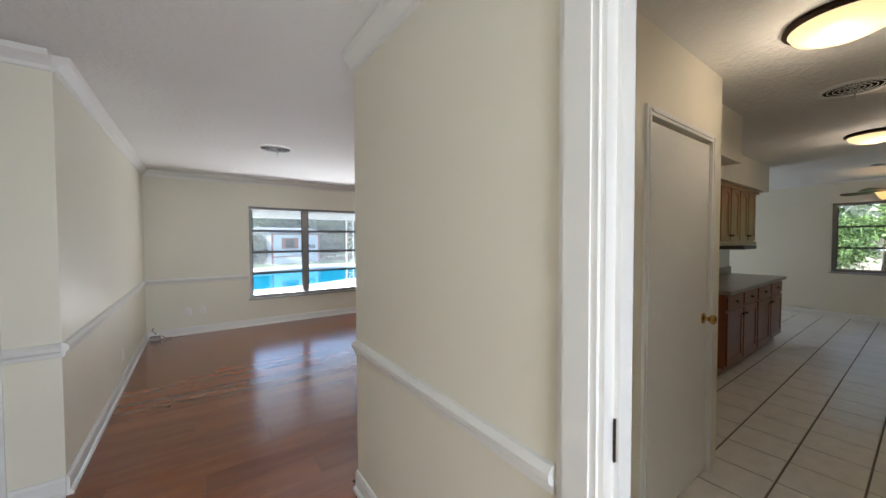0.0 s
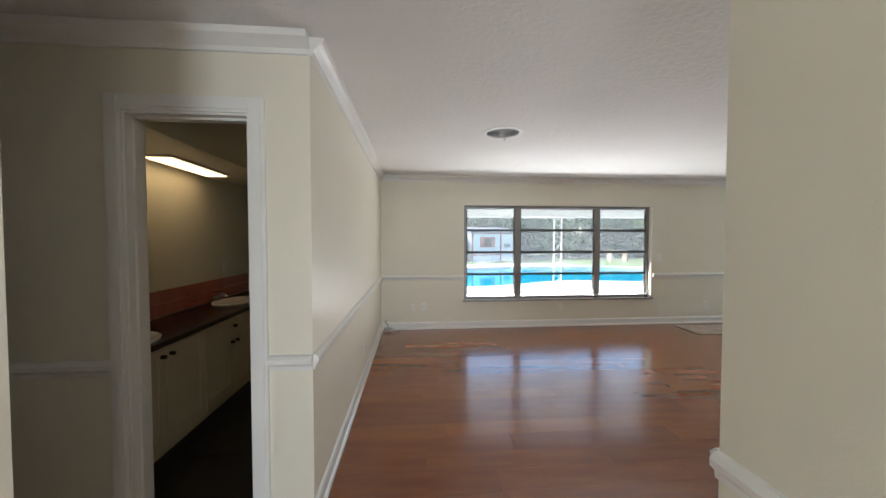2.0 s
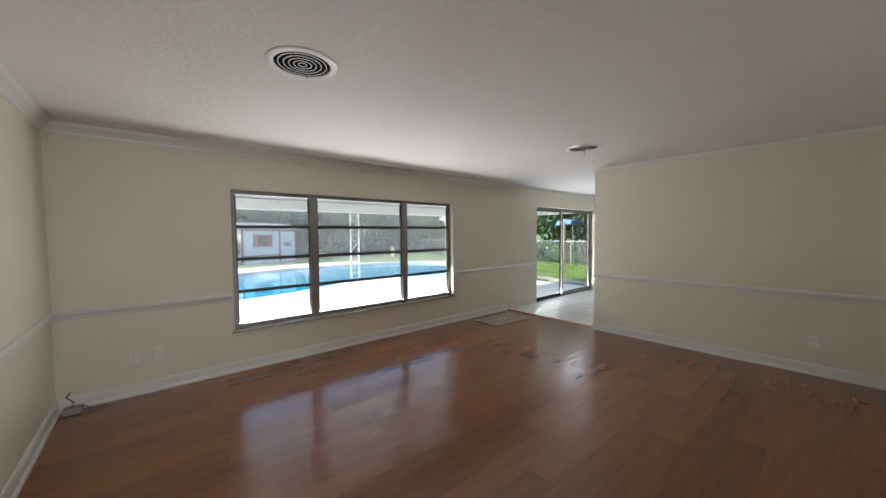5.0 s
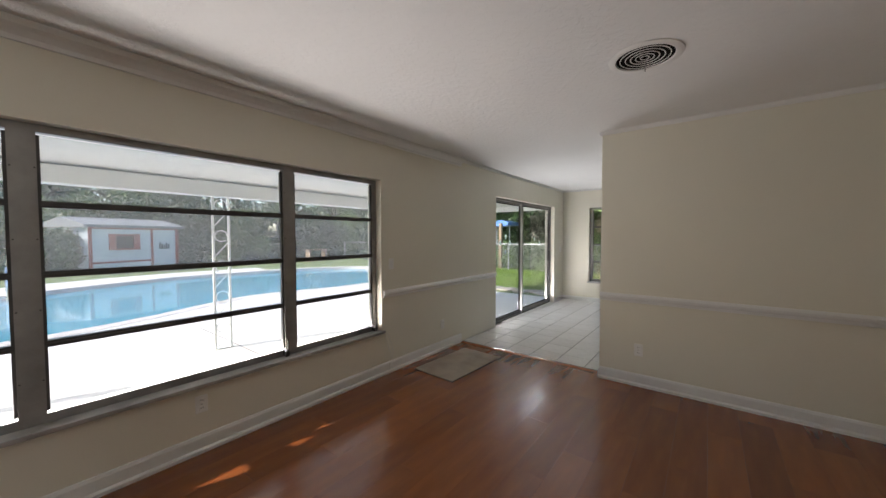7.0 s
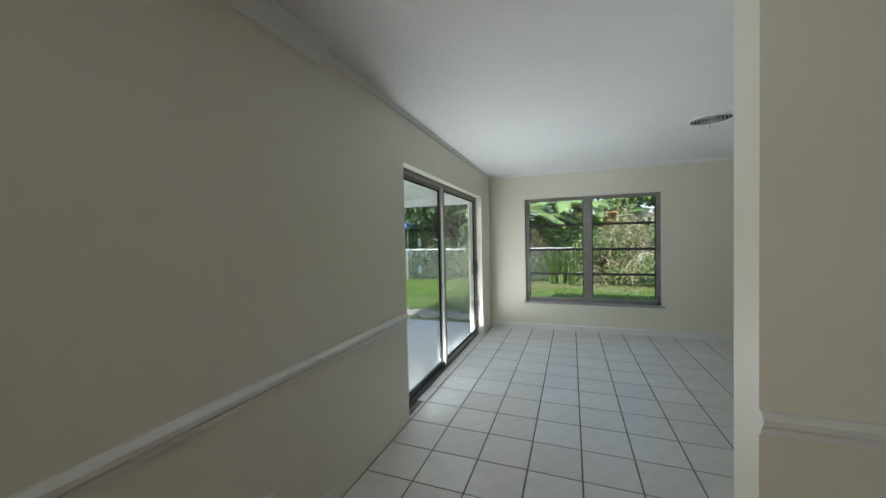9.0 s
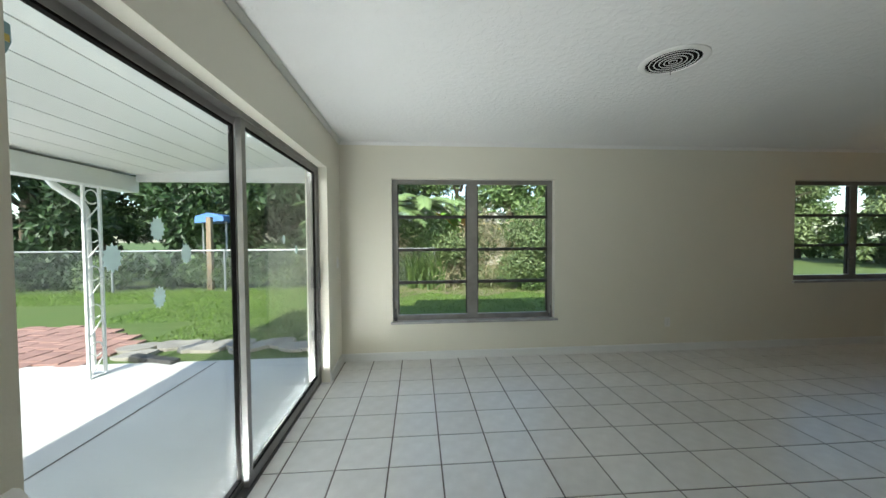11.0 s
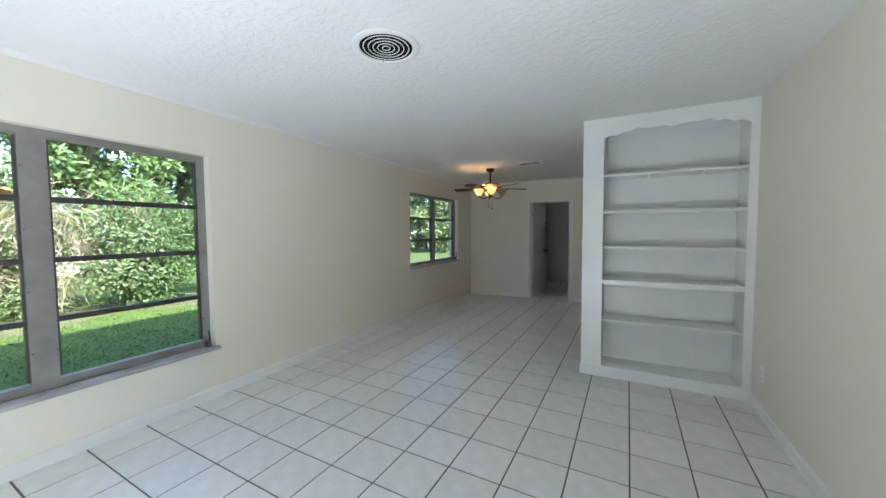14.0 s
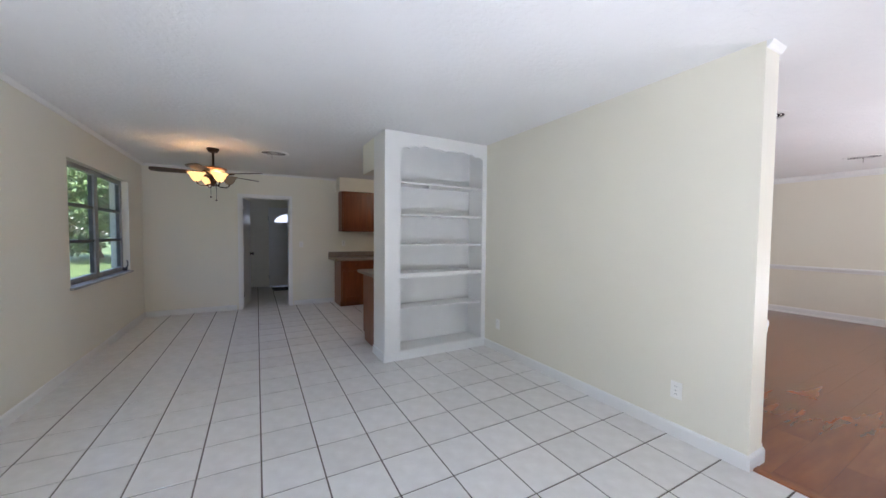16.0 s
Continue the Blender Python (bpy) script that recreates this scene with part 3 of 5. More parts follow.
vent(1.174, 4.434, "round white ceiling air vent in the living room")
vent(4.282, 4.405, "round white ceiling air vent near the partition")
vent(8.004, 4.317, "round white ceiling air vent in the family room")
vent(8.10, 0.53, "round ceiling air vent beside the fan")
vent(4.09, 0.51, "round ceiling air vent in the kitchen")


def dome_light(x, y):
    d = thing("ceiling_light", "lit amber glass flush ceiling light with a dark rim", "ceiling light", pose(x, y, H), group="kitchen ceiling lights")
    part("rim", lathe(bmesh.new(), [(0.0001, 0), (0.2, 0), (0.205, -0.02), (0.19, -0.032), (0.18, -0.03)], 40), M_BRONZE, d, smooth=True)
    part("shade", lathe(bmesh.new(), [(0.185, -0.03), (0.165, -0.06), (0.11, -0.085), (0.05, -0.097), (0.0001, -0.1)], 40), M_DOME, d, smooth=True)


# unseen lamps added below the domes to carry their light into the kitchen
for lx in (2.88, 5.8):
    point_lamp("dome_bulb", lx, 0.48, H - 0.25, 1.1, 0.06, (1.0, 0.80, 0.55))
dome_light(2.88, 0.45)
dome_light(5.8, 0.51)

fan = thing("ceiling_fan", "dark bronze ceiling fan with walnut blades and amber shades", "ceiling fan", pose(8.8, 0.4, H))
part("canopy", lathe(bmesh.new(), [(0.0001, 0), (0.07, 0), (0.072, -0.012), (0.05, -0.05), (0.02, -0.06), (0.0001, -0.06)], 28), M_BRONZE, fan, smooth=True)
part("downrod", tube(bmesh.new(), [(0, 0, -0.05), (0, 0, -0.24)], 0.014, 12), M_BRONZE, fan, smooth=True)
part("motor_cap", lathe(bmesh.new(), [(0.0001, -0.13), (0.035, -0.135), (0.06, -0.155), (0.15, -0.165), (0.155, -0.18), (0.14, -0.19)], 32), M_COPPER, fan, smooth=True)
part("motor_bowl", lathe(bmesh.new(), [(0.142, -0.185), (0.135, -0.21), (0.1, -0.25), (0.06, -0.265), (0.0001, -0.265)], 32), M_SHADE_OFF, fan, "amber glass motor bowl", True)
part("hub", lathe(bmesh.new(), [(0.0001, -0.26), (0.075, -0.262), (0.08, -0.285), (0.05, -0.30), (0.03, -0.36), (0.035, -0.385), (0.0001, -0.40)], 28), M_BRONZE, fan, smooth=True)
for k in range(5):
    a = 3 + 72 * k
    bl = bmesh.new()
    out = [(0.2, -0.05), (0.35, -0.06), (0.58, -0.07), (0.635, -0.055), (0.65, 0), (0.635, 0.055), (0.58, 0.07), (0.35, 0.06), (0.2, 0.05)]
    prism(bl, out, "z", -0.004, 0.004)
    b = part("blade", bl, M_BLADE, fan)
    b.matrix_basis = pose(0, 0, -0.235, 0, 0, a) @ pose(0, 0, 0, 12, 0, 0)
    ir = part("blade_iron", tube(bmesh.new(), [(0.06, 0, -0.265), (0.13, 0, -0.275), (0.2, 0.0, -0.248), (0.28, 0, -0.243)], 0.012, 8), M_BRONZE, fan, smooth=True)
    ir.matrix_basis = pose(0, 0, 0, 0, 0, a)
for k in range(4):
    a = 25 + 90 * k
    arm = part("lamp_arm", tube(bmesh.new(), [(0.03, 0, -0.37), (0.08, 0, -0.40), (0.15, 0, -0.40), (0.185, 0, -0.375), (0.19, 0, -0.35)], 0.008, 8), M_BRONZE, fan, smooth=True)
    arm.matrix_basis = pose(0, 0, 0, 0, 0, a)
    sh = bmesh.new()
    lathe(sh, [(0.024, -0.355), (0.045, -0.335), (0.064, -0.305), (0.075, -0.275), (0.1, -0.25), (0.097, -0.25), (0.071, -0.275), (0.036, -0.33)], 28, 0.19, 0)
    s = part("shade", sh, M_SHADE_OFF if k == 2 else M_SHADE_LIT, fan, "unlit amber glass shade" if k == 2 else "lit amber glass shade", True)
    s.matrix_basis = pose(0, 0, 0, 0, 0, a)
    if k != 2:
        ar = radians(a)
        point_lamp("fan_lamp", 8.8 + 0.19 * math.cos(ar), 0.4 + 0.19 * math.sin(ar), H - 0.38, 0.24, 0.018)
for dx, dz in ((0.03, -0.52), (-0.03, -0.56)):
    pc = part("pull_chain", tube(bmesh.new(), [(dx, 0, -0.38), (dx, 0, dz)], 0.0025, 6), M_BRONZE, fan)
    part("chain_pull", lathe(bmesh.new(), [(0.0001, dz), (0.009, dz - 0.008), (0.012, dz - 0.02), (0.0001, dz - 0.03)], 12, dx, 0), M_BRONZE, pc)


for ob in fan.children:
    if not ob.name.startswith(("canopy", "downrod")):
        ob.matrix_basis = Matrix.Translation((0, 0, -0.09)) @ ob.matrix_basis


# ---- outlets and switches ----
def plate(name, m, label, toggle=False, phone=False):
    """x along the wall, y out of the wall."""
    o = thing(name, label, "switch" if toggle else "outlet", m, group="" if phone else ("light switches" if toggle else "wall outlets"))
    part("cover_plate", box(-0.036, 0.036, 0, 0.007, -0.058, 0.058, 0.003), M_PLASTIC, o)
    if toggle:
        part("rocker", box(-0.016, 0.016, 0.006, 0.012, -0.033, 0.033, 0.002), M_TRIM, o)
    else:
        for z in (-0.026, 0.026):
            s = part("socket", box(-0.016, 0.016, 0.0065, 0.0095, z - 0.015, z + 0.015, 0.004), M_PLASTIC, o)
            for u in (-0.006, 0.006):
                part("slot", box(u - 0.0012, u + 0.0012, 0.0095, 0.0100, z - 0.004, z + 0.006), M_BLACK, s)
    part("screw", tube(bmesh.new(), [(0, 0.006, 0), (0, 0.0105, 0)], 0.003, 6), M_ALU, o)
    return o


for x, z in ((0.32, 0.35), (0.5, 0.36), (2.77, 0.32), (5.38, 0.32)):
    plate("wall_outlet", pose(x, YN, z, 0, 0, 180), "ivory wall outlet under the pool window wall rail")
for y in (4.6, 2.63):
    plate("wall_outlet", pose(PX0, y, 0.345, 0, 0, 90), "ivory wall outlet on the partition")
plate("wall_outlet", pose(PX1, 4.55, 0.32, 0, 0, -90), "ivory wall outlet on the family room partition")
plate("wall_outlet", pose(PX1, 2.6, 0.32, 0, 0, -90), "ivory wall outlet beside the bookcase")
plate("wall_outlet", pose(XE, 2.87, 0.35, 0, 0, 90), "ivory wall outlet between the garden windows")
plate("wall_outlet", pose(XW, 4.85, 0.30, 0, 0, -90), "ivory wall outlet on the end wall")
plate("light_switch", pose(4.5, YN, 1.14, 0, 0, 180), "ivory light switch beside the pool window", True)
plate("light_switch", pose(9.72, YN, 1.13, 0, 0, 180), "ivory light switch beside the sliding door", True)
plate("light_switch", pose(7.55, YS, 1.16, 0, 0, 0), "ivory light switch beside the entry doorway", True)


# ---- bookcase ----
bc = thing("bookcase", "white built-in bookcase with a scalloped top, empty shelves", "bookcase", pose(PX1, 2.34, 0))
BW = 7.15 - PX1
part("side_panel", bx(bmesh.new(), BW - 0.18, BW, -0.375, 0, 0, H - 0.001), M_TRIM, bc)
part("side_panel", bx(bmesh.new(), 0.001, 0.06, -0.375, 0, 0, H - 0.001), M_TRIM, bc)
part("back_panel", bx(bmesh.new(), 0.06, BW - 0.18, -0.375, -0.30, 0, H - 0.001), M_TRIM, bc)
part("plinth", bx(bmesh.new(), 0.06, BW - 0.18, -0.30, -0.002, 0.0, 0.10), M_TRIM, bc)
part("baseboard", box(0.001, BW + 0.012, 0, 0.012, 0, 0.09, 0.002), M_TRIM, bc)
part("baseboard", box(BW, BW + 0.012, -0.375, 0, 0, 0.09, 0.002), M_TRIM, bc)
u0, u1 = 0.06, BW - 0.18
wv = [(u0, H - 0.002), (u0, 2.27)]
for i in range(1, 60):
    s = i / 60
    q = abs(2 * s - 1)
    e = max(0, q - 0.4) / 0.6
    z = 2.325 - 0.022 * math.exp(-(q / 0.06) ** 2) - 0.06 * e + 0.022 * abs(math.sin(3 * math.pi * e))
    wv.append((u0 + (u1 - u0) * s, z))
wv += [(u1, 2.27), (u1, H - 0.002)]
part("valance", prism(bmesh.new(), wv, "y", -0.024, -0.003), M_TRIM, bc, "scalloped wooden valance")
for z, t, dpt in ((1.935, 0.02, -0.02), (1.59, 0.02, -0.02), (1.255, 0.02, -0.02), (0.94, 0.045, -0.002), (0.555, 0.022, -0.02)):
    part("shelf", box(u0 + 0.002, u1 - 0.002, -0.298, dpt, z - t, z, 0.002), M_TRIM, bc)
    if z > 1.2:
        for u in (0.35, 0.75):
            part("bracket", bx(bx(bmesh.new(), u - 0.012, u + 0.012, -0.22, -0.02, z - t - 0.006, z - t - 0.0005), u - 0.012, u + 0.012, -0.05, -0.044, z - t - 0.03, z - t - 0.006), M_TRIM, bc)

# ---- kitchen ----
def cabinet(name, m, w, d, z0, z1, mat, label, doors, drawers=0, toe=0.1, arched=False):
    """x along the front, y from the front (0) back to d."""
    c = thing(name, label, "cabinet", m, group="kitchen cabinets")
    part("body", bx(bx(bmesh.new(), 0, w, 0.02, d, z0 + toe, z1), 0.0, w, 0.08, d, z0, z0 + toe) if toe else box(0, w, 0.02, d, z0, z1), mat, c)
    wd = w / doors
    top = z1 - 0.02
    if drawers:
        for k in range(doors):
            dr = part("drawer", box(k * wd + 0.02, (k + 1) * wd - 0.02, 0, 0.019, top - 0.14, top, 0.004), mat, c)
            part("knob", tube(bmesh.new(), [((k + 0.5) * wd, 0, top - 0.07), ((k + 0.5) * wd, -0.025, top - 0.07)], 0.011, 10), M_BRONZE, dr)
        top -= 0.17
    for k in range(doors):
        a, b, lo = k * wd + 0.02, (k + 1) * wd - 0.02, z0 + toe + 0.025
        dm = bmesh.new()
        bx(dm, a, a + 0.055, 0, 0.019, lo, top)
        bx(dm, b - 0.055, b, 0, 0.019, lo, top)
        bx(dm, a + 0.055, b - 0.055, 0, 0.019, lo, lo + 0.06)
        if arched:
            cx, hw = (a + b) / 2, (b - a) / 2 - 0.055
            arch = [(cx - hw, top), (cx - hw, top - 0.12)] + [(cx - hw * math.cos(t), top - 0.12 + 0.07 * math.sin(t)) for t in [math.pi * j / 10 for j in range(1, 10)]] + [(cx + hw, top - 0.12), (cx + hw, top)]
            prism(dm, arch, "y", 0, 0.019)
        else:
            bx(dm, a + 0.055, b - 0.055, 0, 0.019, top - 0.06, top)
        bx(dm, a + 0.055, b - 0.055, 0.009, 0.019, lo + 0.06, top - 0.04)
        dd = part("door", dm, mat, c)
        ku = b - 0.03 if k % 2 == 0 else a + 0.03
        kz = top - 0.06 if toe else lo + 0.06
        part("knob", tube(bmesh.new(), [(ku, 0, kz), (ku, -0.025, kz)], 0.011, 10), M_BRONZE, dd)
    return c


cabinet("base_cabinet", pose(4.8, 1.36, 0), 1.1, 0.6, 0, 0.865, M_CAB, "red-brown oak base cabinet with drawers under a worktop", 2, 1)
cabinet("base_cabinet", pose(5.905, 1.36, 0), 1.2, 0.6, 0, 0.865, M_CAB, "red-brown oak base cabinet at the dining end", 2, 1)
wt = thing("worktop", "brown speckled laminate worktop with a backsplash", "worktop", pose(4.78, 1.33, 0))
part("slab", box(0, 2.39, 0, 0.633, 0.866, 0.905, 0.006), M_CTR, wt)
part("backsplash", box(0, 2.37, 0.612, 0.633, 0.906, 1.01, 0.004), M_CTR, wt)
cabinet("wall_cabinet", pose(4.8, 1.63, 0), 2.18, 0.333, 1.39, 2.09, M_CABL, "honey oak wall cabinet with arched doors over the worktop", 6, 0, 0, True)
cab_trim = thing("cabinet_light_rail", "honey oak trim under the wall cabinet", "trim", pose(4.8, 1.62, 0))
part("rail", box(-0.01, 2.19, 0, 0.02, 1.35, 1.389, 0.004), M_CABL, cab_trim)
part("crown", box(-0.02, 2.2, -0.02, 0.008, 2.06, 2.0985, 0.006), M_CABL, cab_trim)
hood = thing("range_hood", "slim dark range hood under the wall cabinet", "range hood", pose(5.9, 1.5, 0))
part("shell", box(0, 0.55, 0, 0.46, 1.3, 1.348, 0.01), M_ALU_D, hood)
M180 = pose(0, 0, 0, 0, 0, 180)
for i, x in enumerate((6.93, 5.8, 4.67)):
    cabinet("base_cabinet", pose(x, -0.7, 0) @ M180, 1.125, 0.6, 0, 0.865, M_CAB, "red-brown oak base cabinet on the sink side", 2, 1)
    cabinet("wall_cabinet", pose(x - 0.08, -0.97, 0) @ M180, 1.125, 0.333, 1.42, 2.195, M_CAB, "red-brown oak wall cabinet on the sink side", 2, 0, 0)
ws = thing("worktop", "brown speckled laminate worktop on the sink side", "worktop", pose(3.4, -1.304, 0))
part("slab", box(0, 3.65, 0, 0.64, 0.866, 0.905, 0.006), M_CTR, ws)
part("backsplash", box(0, 3.65, 0, 0.02, 0.906, 1.01, 0.004), M_CTR, ws)
plate("wall_outlet", pose(6.75, YS, 1.18), "ivory wall outlet over the sink worktop")

# ---- bathroom ----
BX = -1.74
struct("wall_bath_back", wall_x(bmesh.new(), BX - 0.12, BX, 3.12, YN, H), M_WALL, "cream painted bathroom wall behind the vanity", "wall")
struct("floor_bath", bx(bmesh.new(), BX, XW - 0.12, 3.0, YN, -0.011, 0.003), M_BLACK, "dark grout bed of the bathroom floor", "floor")
van = thing("vanity", "cream painted bathroom vanity with dark knobs", "vanity", pose(BX, 3.13, 0))
part("body", bx(bx(bmesh.new(), 0, 0.46, 0, 2.6, 0.1, 0.775), 0, 0.40, 0, 2.6, 0.0, 0.1), M_VAN, van)
for i, (a, b, drw) in enumerate(((0.02, 0.43, 0), (0.44, 0.85, 0), (0.87, 1.27, 1), (1.28, 1.68, 1), (1.7, 2.12, 0), (2.13, 2.56, 0))):
    top = 0.755
    if drw:
        if i == 2:
            dr = part("drawer", box(0.46, 0.477, a, 1.68, 0.61, top, 0.003), M_VAN, van)
            part("knob", tube(bmesh.new(), [(0.477, 1.28, 0.685), (0.505, 1.28, 0.685)], 0.013, 10), M_BRONZE, dr)
        top = 0.6
    dm = bmesh.new()
    bx(dm, 0.46, 0.477, a, a + 0.06, 0.13, top)
    bx(dm, 0.46, 0.477, b - 0.06, b, 0.13, top)
    bx(dm, 0.46, 0.477, a + 0.06, b - 0.06, 0.13, 0.19)
    bx(dm, 0.46, 0.477, a + 0.06, b - 0.06, top - 0.06, top)
    bx(dm, 0.46, 0.468, a + 0.06, b - 0.06, 0.19, top - 0.06)
    dd = part("door", dm, M_VAN, van)
    y = b - 0.035 if i % 2 == 0 else a + 0.035
    part("knob", tube(bmesh.new(), [(0.477, y, top - 0.05), (0.505, y, top - 0.05)], 0.013, 10), M_BRONZE, dd)
vt = thing("bathroom_worktop", "glossy black vanity worktop", "worktop", pose(BX, 3.125, 0))
part("slab", box(0, 0.51, 0, 2.62, 0.776, 0.812, 0.006), M_BLACKCTR, vt)
for y in (3.45, 4.88):
    bs = thing("wash_basin", "white oval drop-in wash basin", "wash basin", pose(BX + 0.27, y, 0.813), group="wash basins")
    rim = lathe(bmesh.new(), [(0.235, 0.0), (0.238, 0.012), (0.222, 0.02), (0.2, 0.014), (0.17, 0.008), (0.08, 0.004), (0.0001, 0.003)], 36)
    ob = part("bowl", rim, M_CERAMIC, bs, smooth=True)
    ob.scale = (0.85, 1.05, 1)
    tap = thing("faucet", "chrome two-handle faucet behind a basin", "faucet", pose(BX + 0.07, y, 0.813), group="faucets")
    part("base", box(-0.025, 0.025, -0.08, 0.08, 0, 0.02, 0.006), M_CHROME, tap)
    part("spout", tube(bmesh.new(), [(0, 0, 0.02), (0.01, 0, 0.07), (0.06, 0, 0.085), (0.11, 0, 0.06)], 0.012, 10), M_CHROME, tap, smooth=True)
    for s in (-0.06, 0.06):
        part("handle", tube(bmesh.new(), [(0, s, 0.02), (0, s, 0.05), (0.03, s * 1.3, 0.06)], 0.012, 8), M_CHROME, tap, smooth=True)
# pink tiles behind the vanity
splash = thing("tile_splashback", "pink glazed tile splashback over the vanity", "splashback", pose(BX, 3.13, 0.815), kind="structure")
tile_me = None
for r in range(2):
    for c in range(17):
        if tile_me is None:
            ob = part("tile", box(0.0, 0.008, 0.001, 0.151, 0.001, 0.107, 0.002), M_PINK, splash)
            tile_me = ob.data
        else:
            ob = new("tile", tile_me)
            ob.parent = splash
        ob.matrix_basis = pose(0, c * 0.1525, r * 0.1085)
for y in (4.62, 4.98):
    so = thing("soap_dish", "pink ceramic wall soap dish", "soap dish", pose(BX + 0.008, y, 0.90), group="soap dishes")
    part("back", box(0, 0.012, -0.075, 0.075, -0.04, 0.06, 0.004), M_PINK, so)
    part("tray", box(0.012, 0.075, -0.06, 0.06, -0.02, 0.0, 0.006), M_PINK, so)
    part("grip", tube(bmesh.new(), [(0.012, -0.05, 0.035), (0.05, -0.045, 0.035), (0.05, 0.045, 0.035), (0.012, 0.05, 0.035)], 0.008, 8), M_PINK, so, smooth=True)
plate("wall_outlet", pose(BX, 5.18, 1.14, 0, 0, -90), "ivory wall outlet over the vanity")
wpt = thing("shower_wall_tiles", "pink tiled shower wall beyond the vanity", "tiling", pose(BX, 5.75, 0), kind="structure")
for r in range(13):
    for c in range(6):
        ob = new("tile", tile_me)
        ob.parent = wpt
        ob.matrix_basis = pose(0.002, c * 0.1525, 0.4 + r * 0.1085)
bl = thing("bathroom_light", "lit flat fluorescent ceiling panel over the vanity", "ceiling light", pose(BX + 0.2, 4.32, 2.06))
part("housing", box(-0.199, 0.4, -1.19, 1.6, 0.014, 0.394, 0.004), M_WALL, bl)
part("frame", box(-0.11, 0.11, -0.40, 0.40, -0.004, 0.014, 0.004), M_TRIM, bl)
part("diffuser", box(-0.09, 0.09, -0.38, 0.38, -0.012, -0.003, 0.002), M_TUBE, bl)
bt = thing("floor_tiles", "black rectangular bathroom floor tiles", "tiles", pose(BX, 3.0, 0.003), kind="structure")
me = None
for c in range(5):
    for r in range(6):
        if me is None:
            ob = part("tile", box(0.002, 0.298, 0.002, 0.598, 0, 0.006, 0.001), M_BLKTILE, bt)
            me = ob.data
        else:
            ob = new("tile", me)
            ob.parent = bt
        ob.matrix_basis = pose(c * 0.29 - 0.01, r * 0.6, 0)
struct("threshold", box(-1.04, -0.51, 2.985, 3.12, 0.0, 0.014, 0.004), M_WOOD, "wooden threshold at the bathroom doorway", "threshold")

# ---- loose things ----
rug = thing("floor_mat", "thin grey-beige mat lying on the wood floor", "mat", pose(5.12, 6.29, 0.0, 0, 0, -3))
part("woven_body", box(-0.45, 0.45, -0.26, 0.26, 0.0, 0.012, 0.004), M_MAT, rug)
part("backing_edge", box(-0.458, 0.458, -0.268, 0.268, 0.0, 0.004), M_DARKMAT, rug)
dm = thing("door_mat", "dark mat on the entry floor by the front door", "mat", pose(7.55, -3.55, 0.001, 0, 0, 4))
part("woven_body", box(-0.4, 0.4, -0.25, 0.25, 0.0, 0.014, 0.004), M_DARKMAT, dm)
cable = thing("window_cord", "thin loose cord hanging from the window sill", "cord")
part("cord", tube(bmesh.new(), [(4.38, 6.70, 0.44), (4.39, 6.69, 0.36), (4.42, 6.69, 0.28), (4.46, 6.70, 0.2), (4.455, 6.71, 0.1), (4.42, 6.70, 0.0)], 0.003, 6), M_PLASTIC, cable)
part("cord", tube(bmesh.new(), [(4.41, 6.70, 0.44), (4.45, 6.69, 0.33), (4.49, 6.695, 0.22), (4.47, 6.705, 0.14)], 0.003, 6), M_PLASTIC, cable)
jb = thing("cable_bundle", "small grey cable box with loose wires in the corner", "cable box", pose(-0.08, 6.63, 0))
part("box", box(-0.05, 0.07, -0.04, 0.04, 0, 0.055, 0.006), M_ALU, jb)
part("wire", tube(bmesh.new(), [(0.0, 0, 0.05), (0.02, -0.02, 0.1), (-0.03, 0.02, 0.14), (-0.01, 0.08, 0.16)], 0.005, 6), M_DARKMAT, jb)
part("wire", tube(bmesh.new(), [(0.05, 0.0, 0.05), (0.08, -0.03, 0.06), (0.13, -0.02, 0.02), (0.2, 0.02, 0.008)], 0.005, 6), M_ALU_D, jb)
hk = thing("coat_hooks", "two small dark coat hooks on the entry wall", "hooks", pose(8.716, -3.7, 1.62))
for z in (0, -0.14):
    part("hook", tube(bmesh.new(), [(0.004, 0, z), (-0.05, 0, z), (-0.06, 0, z + 0.03)], 0.01, 8), M_BRONZE, hk)
tstrip = struct("transition_strip", prism(bmesh.new(), [(5.755, 0), (5.825, 0), (5.82, 0.008), (5.79, 0.012), (5.76, 0.008)], "y", PYN + 0.015, YN - 0.015), M_WOOD, "wooden transition strip between wood and tile", "threshold")

# ---- patio and garden ----
GZ = -0.12
NP = 72
POOL_C, POOL_R = (6.3, 16.4), (7.3, 3.75)


def pool_ring(k, grow=0.0):
    """Rounded kidney outline, pinched on the house side."""
    out = []
    for i in range(k):
        a = 2 * math.pi * i / k
        x = POOL_C[0] + (POOL_R[0] + grow) * math.cos(a)
        y = POOL_C[1] + (POOL_R[1] + grow) * math.copysign(abs(math.sin(a)) ** 0.75, math.sin(a))
        if y < POOL_C[1]:
            y += 0.9 * math.exp(-((x - 5.9) / 2.3) ** 2)
        y -= 0.27 * max(0, 6 - x)
        out.append((x, y))
    return out


ring0, ring1 = pool_ring(NP), pool_ring(NP, 0.32)


def sheet(name, inner, outer, z, mat, label, category):
    bm = bmesh.new()
    a = [bm.verts.new((*p, z)) for p in inner]
    b = [bm.verts.new((*p, z)) for p in outer]
    for i in range(len(a)):
        bm.faces.new((a[i], a[(i + 1) % len(a)], b[(i + 1) % len(a)], b[i]))
    return struct(name, bm, mat, label, category)


